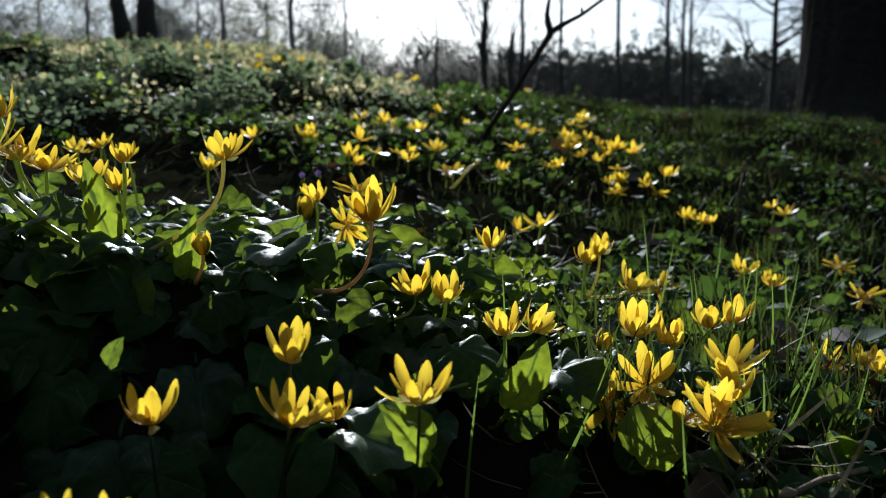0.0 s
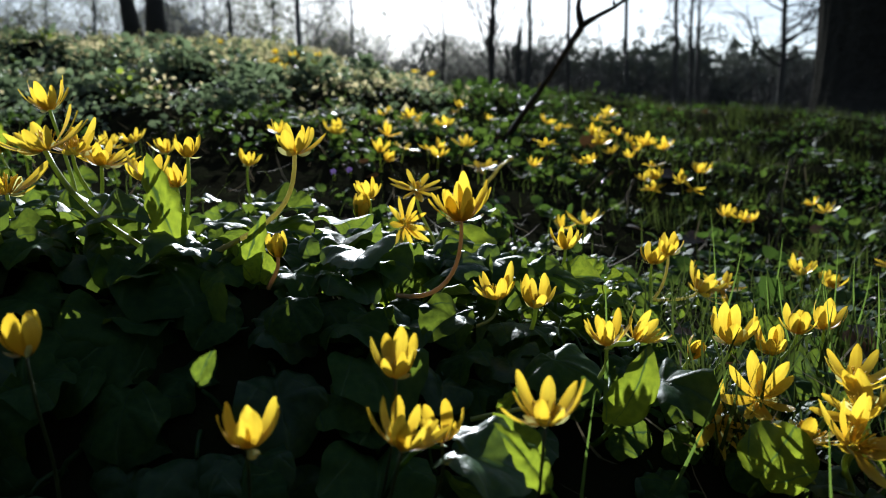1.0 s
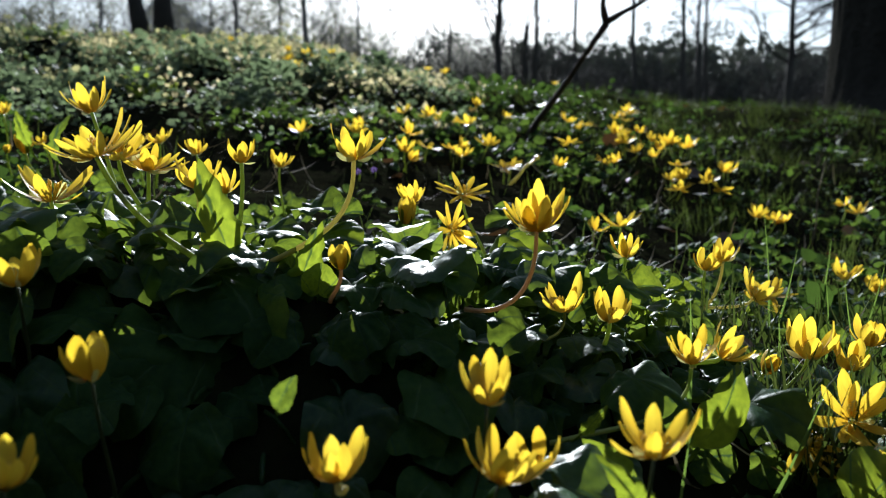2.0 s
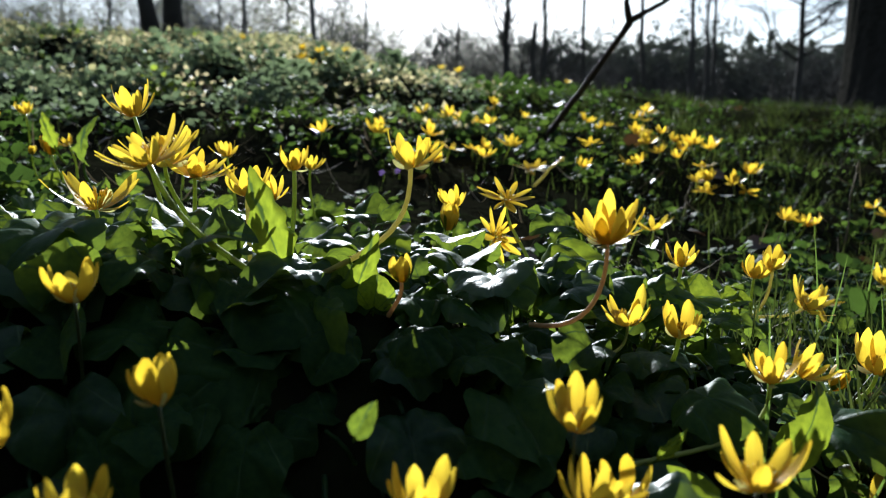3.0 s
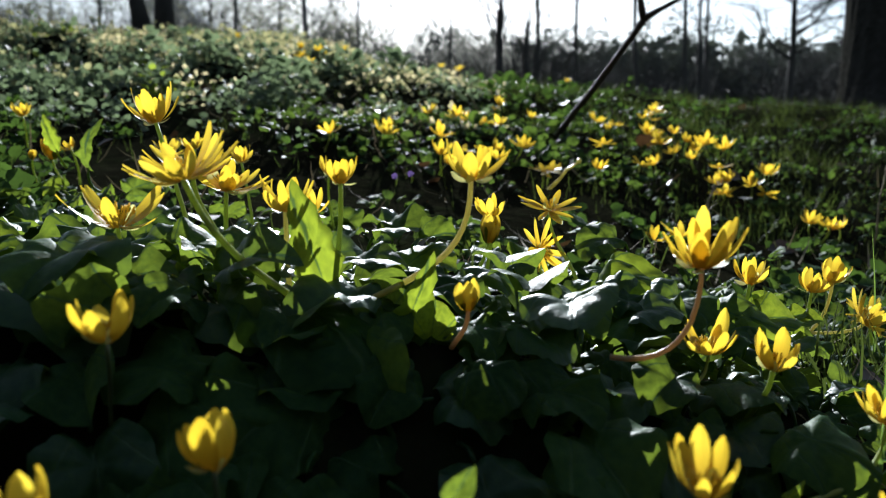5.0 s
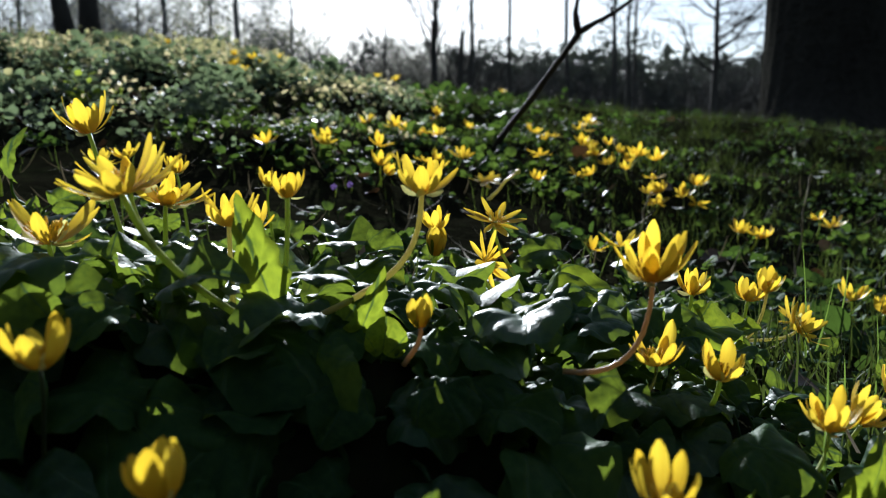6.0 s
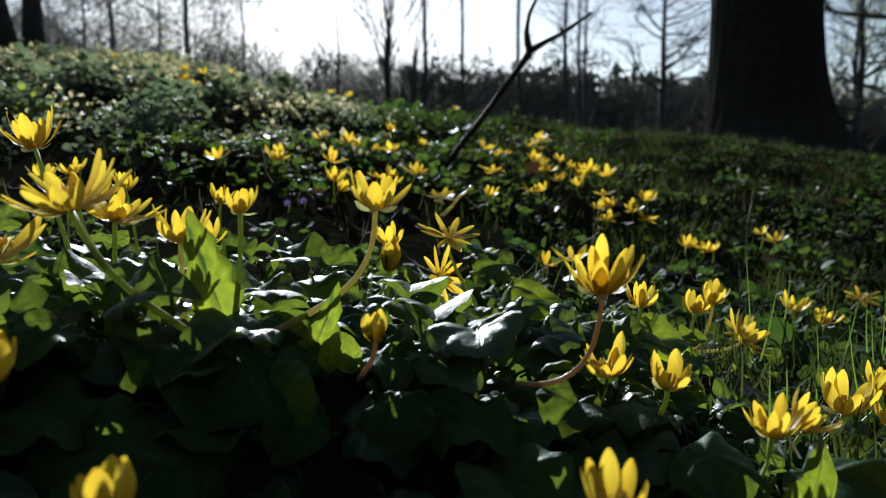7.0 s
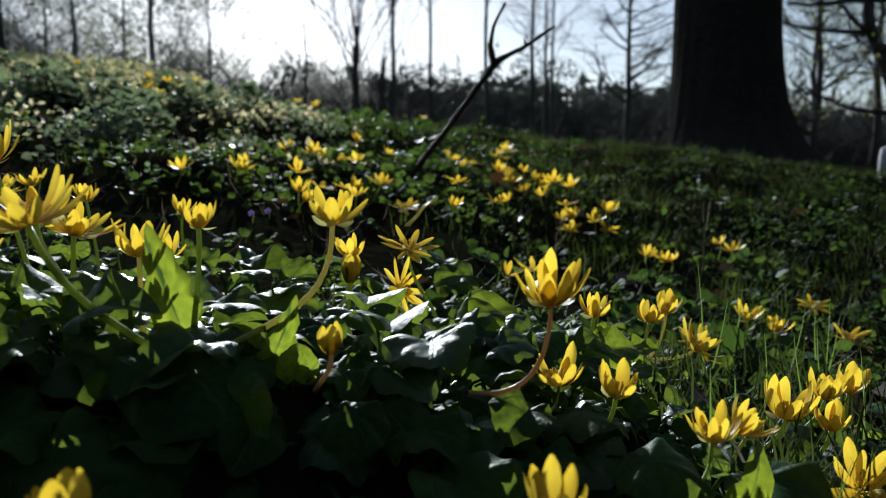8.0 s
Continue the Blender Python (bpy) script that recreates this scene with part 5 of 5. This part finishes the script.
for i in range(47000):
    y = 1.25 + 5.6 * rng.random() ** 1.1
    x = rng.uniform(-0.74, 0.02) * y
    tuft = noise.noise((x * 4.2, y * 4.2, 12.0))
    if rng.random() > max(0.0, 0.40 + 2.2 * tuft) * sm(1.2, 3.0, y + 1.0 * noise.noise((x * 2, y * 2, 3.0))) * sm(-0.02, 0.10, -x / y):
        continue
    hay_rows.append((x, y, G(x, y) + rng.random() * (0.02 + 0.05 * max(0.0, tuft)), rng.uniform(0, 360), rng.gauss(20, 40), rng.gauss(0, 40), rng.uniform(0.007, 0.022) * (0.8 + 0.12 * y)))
scatter("hill_dry_leaves", DIAMOND, DIAMOND_FACES, hay_rows, HAY, "dry leaves and seed heads on the hill, sunlight put into their pale colour", "dry leaves")
scatter("dry_straw", BLADE, BLADE_FACES, straw_rows, STRAW, "dry pale grass stalks lying on the ground", "straw")
scatter("leaf_litter", SMALL_LEAF, SMALL_FACES, dead_rows, DEAD, "brown dead leaves on the soil", "leaf litter")

# ---- small white and violet blooms, dry stalks ----
def daisy(x, y, h, size):
    """A small white spring flower on a thin stalk."""
    g = G(x, y)
    thing = tagged(empty("white_flower", (x, y, g)), "small white spring flower in the grass", "flower", "white flowers in the grass")
    v, f = [], []
    tube(v, f, [(0, 0, -0.003), (0.001, 0, h * 0.6), (0, 0.001, h)], [0.0009, 0.0008, 0.0008], 5)
    child("stem", raw_mesh("stem", v, f, STEM_GREEN), thing)
    for k in range(6):
        m = Matrix.Translation((0, 0, h)) @ Matrix.Rotation(radians(60 * k), 4, "Z") @ Matrix.Translation((0, size * 0.1, 0))
        child("petal", WHITE_PETAL, thing, m @ Matrix.Scale(size, 4))
    return thing


def violet(x, y, h, size):
    g = G(x, y)
    thing = tagged(empty("violet", (x, y, g)), "small purple violet flower low on dark soil", "flower", "violets on the soil")
    v, f = [], []
    tube(v, f, [(0, 0, -0.003), (0.002, 0, h * 0.7), (0, -0.004, h)], [0.0008, 0.0008, 0.0008], 5)
    child("stem", raw_mesh("stem", v, f, STEM_GREEN), thing)
    for k in range(5):
        m = Matrix.Translation((0, -0.004, h)) @ Matrix.Rotation(radians(80), 4, "X") @ Matrix.Rotation(radians(72 * k), 4, "Z")
        child("petal", VIOLET_PETAL, thing, m @ Matrix.Scale(size, 4))
    return thing


def stalk(x, y, top, thick, label, mat=STRAW):
    """A dry upright stalk, bent a little."""
    foot = Vector((x, y, G(x, y) - 0.004))
    thing = tagged(empty("dry_stalk", foot), label, "stalk", "dry stalks")
    v, f = [], []
    d = Vector(top) - foot
    tube(v, f, [Vector((0, 0, 0)), d * 0.35 + Vector((0.003, 0, 0.003)), d * 0.7 + Vector((-0.002, 0, 0.002)), d], [thick, thick * 0.9, thick * 0.8, thick * 0.6], 6)
    child("stem", raw_mesh("stem", v, f, mat), thing)
    v, f = [], []
    tube(v, f, [d * 0.98, d * 1.05, d * 1.12], [thick * 0.6, thick * 1.6, thick * 0.3], 6)
    child("seed_head", raw_mesh("seed_head", v, f, mat), thing)
    return thing


WHITE_PETAL = petal_mesh("petal", 60, 88, 1.0, 0.55, WHITE, nu=4, nv=2)
VIOLET_PETAL = petal_mesh("petal", 70, 95, 1.0, 0.7, VIOLET, nu=4, nv=2)
daisy(0.715, 1.65, 0.016, 0.015)
daisy(0.735, 1.655, 0.012, 0.013)
daisy(0.70, 1.50, 0.020, 0.010)
daisy(0.66, 1.45, 0.016, 0.010)
daisy(0.30, 1.20, 0.014, 0.010)
daisy(0.16, 1.66, 0.030, 0.012)
daisy(0.05, 1.62, 0.030, 0.014)
daisy(0.075, 1.60, 0.028, 0.014)
daisy(0.60, 2.6, 0.04, 0.012)
for x, y in ((-0.19, 1.03), (-0.172, 1.05)):
    violet(x, y, 0.014, 0.0042)
stalk(0.006, 1.13, (0.044, 1.11, 0.131), 0.0024, "pale green budding stalk leaning out of the dark soil", STEM_PINK)
stalk(0.212, 0.370, (0.130, 0.288, 0.028), 0.0017, "thick pale dry blade lying in the grass")
stalk(0.372, 1.0, (0.385, 1.0, 0.120), 0.0013, "pale dry stalk in the grass")
stalk(0.19, 1.05, (0.20, 1.04, 0.10), 0.0016, "pale dry stalk in the grass")


# ---- single long grass blades, bleached leaf scraps and pebbles ----
def grass_blade(foot, tip, width, bow):
    """A folded upright blade that bows a little to one side."""
    foot, tip = Vector(foot), Vector(tip)
    foot.z = min(foot.z, G(foot.x, foot.y) - 0.002) if foot.z < 0.03 else foot.z
    thing = tagged(empty("grass_blade", foot), "long narrow green grass blade standing upright", "grass blade", "long grass blades")
    d = tip - foot
    v, f = [], []
    n = 8
    for i in range(n + 1):
        s = i / n
        p = d * s + Vector((bow * math.sin(math.pi * s), 0.3 * bow * math.sin(math.pi * s), 0))
        w = width * (0.55 + 0.45 * math.sin(math.pi * min(1, s * 1.4 + 0.2))) * (1 - s ** 3) + 0.00008
        v += [(p.x - w, p.y, p.z), (p.x, p.y + w * 0.6, p.z), (p.x + w, p.y, p.z)]
    for i in range(n):
        for k in (0, 1):
            a = i * 3 + k
            f.append((a, a + 1, a + 4, a + 3))
    child("blade", raw_mesh("blade", v, f, BLADE_GREEN), thing)
    return thing


BLADE_GREEN = leafy("long_blade", [(0.2, (0.035, 0.075, 0.018)), (0.8, (0.075, 0.125, 0.035))], (0.26, 0.40, 0.06), 0.34, 0.42, 300, spec=0.4)
BLADES_NEAR = (
    ((0.175, 0.42, 0.010), (0.175, 0.42, 0.090), 0.0011, 0.003),
    ((0.028, 0.36, 0.036), (0.027, 0.36, 0.099), 0.0009, 0.001),
    ((0.008, 0.31, 0.020), (0.014, 0.31, 0.067), 0.0013, -0.002),
    ((0.218, 0.55, 0.005), (0.221, 0.55, 0.088), 0.0009, 0.002),
    ((0.180, 0.42, 0.008), (0.208, 0.42, 0.057), 0.0011, 0.004),
    ((0.160, 0.60, 0.014), (0.152, 0.60, 0.107), 0.0008, 0.002),
    ((0.044, 0.34, 0.020), (0.073, 0.34, 0.067), 0.0010, 0.002),
    ((0.136, 0.40, 0.004), (0.158, 0.40, 0.045), 0.0011, -0.002),
    ((0.137, 0.34, 0.008), (0.138, 0.34, 0.066), 0.0010, 0.003),
    ((0.162, 0.60, 0.012), (0.177, 0.60, 0.081), 0.0009, 0.002),
    ((0.178, 0.50, 0.010), (0.160, 0.50, 0.077), 0.0009, -0.003),
    ((0.170, 0.45, 0.010), (0.164, 0.45, 0.079), 0.0008, 0.002),
)
BLADES_FAR = (
    ((0.246, 0.50, 0.000), (0.234, 0.50, 0.050), 0.0010, 0.003),
    ((0.223, 0.55, 0.004), (0.212, 0.55, 0.072), 0.0008, -0.002),
    ((0.222, 0.60, 0.004), (0.240, 0.60, 0.074), 0.0009, 0.003),
    ((0.177, 0.55, 0.008), (0.174, 0.55, 0.066), 0.0009, 0.002),
    ((0.125, 0.50, 0.015), (0.122, 0.50, 0.065), 0.0009, 0.001),
    ((0.205, 0.47, 0.003), (0.222, 0.47, 0.064), 0.0009, 0.003),
    ((0.100, 0.29, 0.005), (0.088, 0.29, 0.062), 0.0011, -0.002),
    ((0.150, 0.36, 0.006), (0.172, 0.36, 0.058), 0.0010, 0.004),
    ((0.190, 0.37, 0.004), (0.202, 0.37, 0.052), 0.0010, 0.002),
    ((0.270, 0.62, 0.000), (0.284, 0.62, 0.060), 0.0010, 0.003),
    ((0.300, 0.66, 0.000), (0.292, 0.66, 0.062), 0.0010, -0.003),
    ((0.240, 0.70, 0.004), (0.250, 0.70, 0.075), 0.0010, 0.003),
)
for foot, tip, w, bow in BLADES_NEAR + BLADES_FAR:
    grass_blade(foot, tip, w, bow)

SCRAP = leafy("bleached_leaf", [(0.2, (0.38, 0.38, 0.34)), (0.8, (0.58, 0.57, 0.52))], (0.5, 0.5, 0.45), 0.25, 0.6, 20, spec=0.3)
SCRAP_MESH = leaf_mesh("blade", "lance", 0.5, 0.3, 0.03, SCRAP, 3, rings=3, spokes=9, stalk=0)
rs = random.Random(88)
for x, y, size in ((0.395, 0.90, 0.018), (0.375, 0.87, 0.014), (0.34, 0.84, 0.012), (0.325, 0.80, 0.014), (0.29, 0.78, 0.011), (0.45, 1.00, 0.013), (0.255, 0.74, 0.012), (0.52, 1.08, 0.014), (0.21, 0.66, 0.011), (0.62, 1.2, 0.016), (0.115, 0.63, 0.011), (0.56, 0.92, 0.013)):
    g = G(x, y) + 0.010
    thing = tagged(empty("leaf_scrap", (x, y, g)), "bleached dry leaf scrap caught in the grass", "dry leaf", "bleached leaf scraps")
    child("blade", SCRAP_MESH, thing, Matrix.Rotation(radians(rs.uniform(0, 360)), 4, "Z") @ Matrix.Rotation(radians(rs.uniform(10, 60)), 4, "X") @ Matrix.Rotation(radians(rs.uniform(-40, 40)), 4, "Y") @ Matrix.Scale(size, 4))


def pebble(x, y, z, r):
    """A small rounded stone."""
    v, f = [], []
    for i in range(7):
        a = math.pi * i / 6
        for k in range(10):
            t = 2 * math.pi * k / 10
            q = 1 + 0.18 * noise.noise((math.cos(t) * math.sin(a) * 1.5 + x * 40, math.sin(t) * math.sin(a) * 1.5, math.cos(a) * 1.5))
            v.append((r * q * 1.15 * math.sin(a) * math.cos(t), r * q * math.sin(a) * math.sin(t), r * q * 0.75 * math.cos(a)))
    for i in range(6):
        for k in range(10):
            f.append((i * 10 + k, (i + 1) * 10 + k, (i + 1) * 10 + (k + 1) % 10, i * 10 + (k + 1) % 10))
    ob = new("pebble", raw_mesh("pebble", v, f, PEBBLE))
    ob.location = (x, y, z)
    return tagged(ob, "small pale rounded pebble among the leaves", "pebble", "pale pebbles")


PEBBLE = solid("pale_stone", [(0.2, (0.34, 0.33, 0.30)), (0.8, (0.55, 0.54, 0.50))], 0.7, 300, 0.4, 0.0006)
for x, y, r in ((0.075, 0.545, 0.0042), (0.058, 0.530, 0.0035), (0.092, 0.520, 0.0030), (0.068, 0.375, 0.0030), (0.15, 0.66, 0.004), (0.24, 0.82, 0.005), (0.03, 0.72, 0.004)):
    pebble(x, y, G(x, y) + r * 0.4, r)

# ---- a house gable far behind the hill and a post beside the old tree ----
house = tagged(empty("house", (-16.3, 46, G(-16.3, 46))), "small pale house with a pitched roof behind the trees", "house")
PLASTER = solid("pale_plaster", [(0.2, (0.42, 0.43, 0.44)), (0.8, (0.55, 0.56, 0.57))], 0.9, 2, 0.2, 0.01)
ROOF = solid("grey_roof", [(0.2, (0.28, 0.31, 0.34)), (0.8, (0.38, 0.41, 0.44))], 1.0, 3, 0.4, 0.02, spec=0.05)
w, d, h, top = 1.3, 3.0, 5.6, 6.9
hv = [(-w, -d, 0), (w, -d, 0), (w, d, 0), (-w, d, 0), (-w, -d, h), (w, -d, h), (w, d, h), (-w, d, h), (0, -d, top), (0, d, top)]
hf = [(0, 1, 5, 8, 4), (2, 3, 7, 9, 6), (1, 2, 6, 5), (3, 0, 4, 7)]
child("wall", raw_mesh("wall", hv, hf, PLASTER), house)
for s in (-1, 1):
    rv = [(s * (w + 0.4), -d - 0.4, h - 0.25), (s * (w + 0.4), d + 0.4, h - 0.25), (0, d + 0.4, top + 0.1), (0, -d - 0.4, top + 0.1)]
    rv += [(x, y, z + 0.18) for x, y, z in rv]
    rf = [(0, 1, 2, 3), (7, 6, 5, 4), (0, 4, 5, 1), (1, 5, 6, 2), (2, 6, 7, 3), (3, 7, 4, 0)]
    child("roof", raw_mesh("roof", rv, rf, ROOF), house)

post = tagged(empty("stone_post", (5.05, 6.2, G(5.05, 6.2))), "low grey stone post in the grass", "post")
v, f = [], []
tube(v, f, [(0, 0, -0.1), (0, 0, 0.24), (0, 0, 0.29), (0, 0, 0.31)], [0.075, 0.07, 0.06, 0.03], 14)
child("shaft", raw_mesh("shaft", v, f, PLASTER), post)
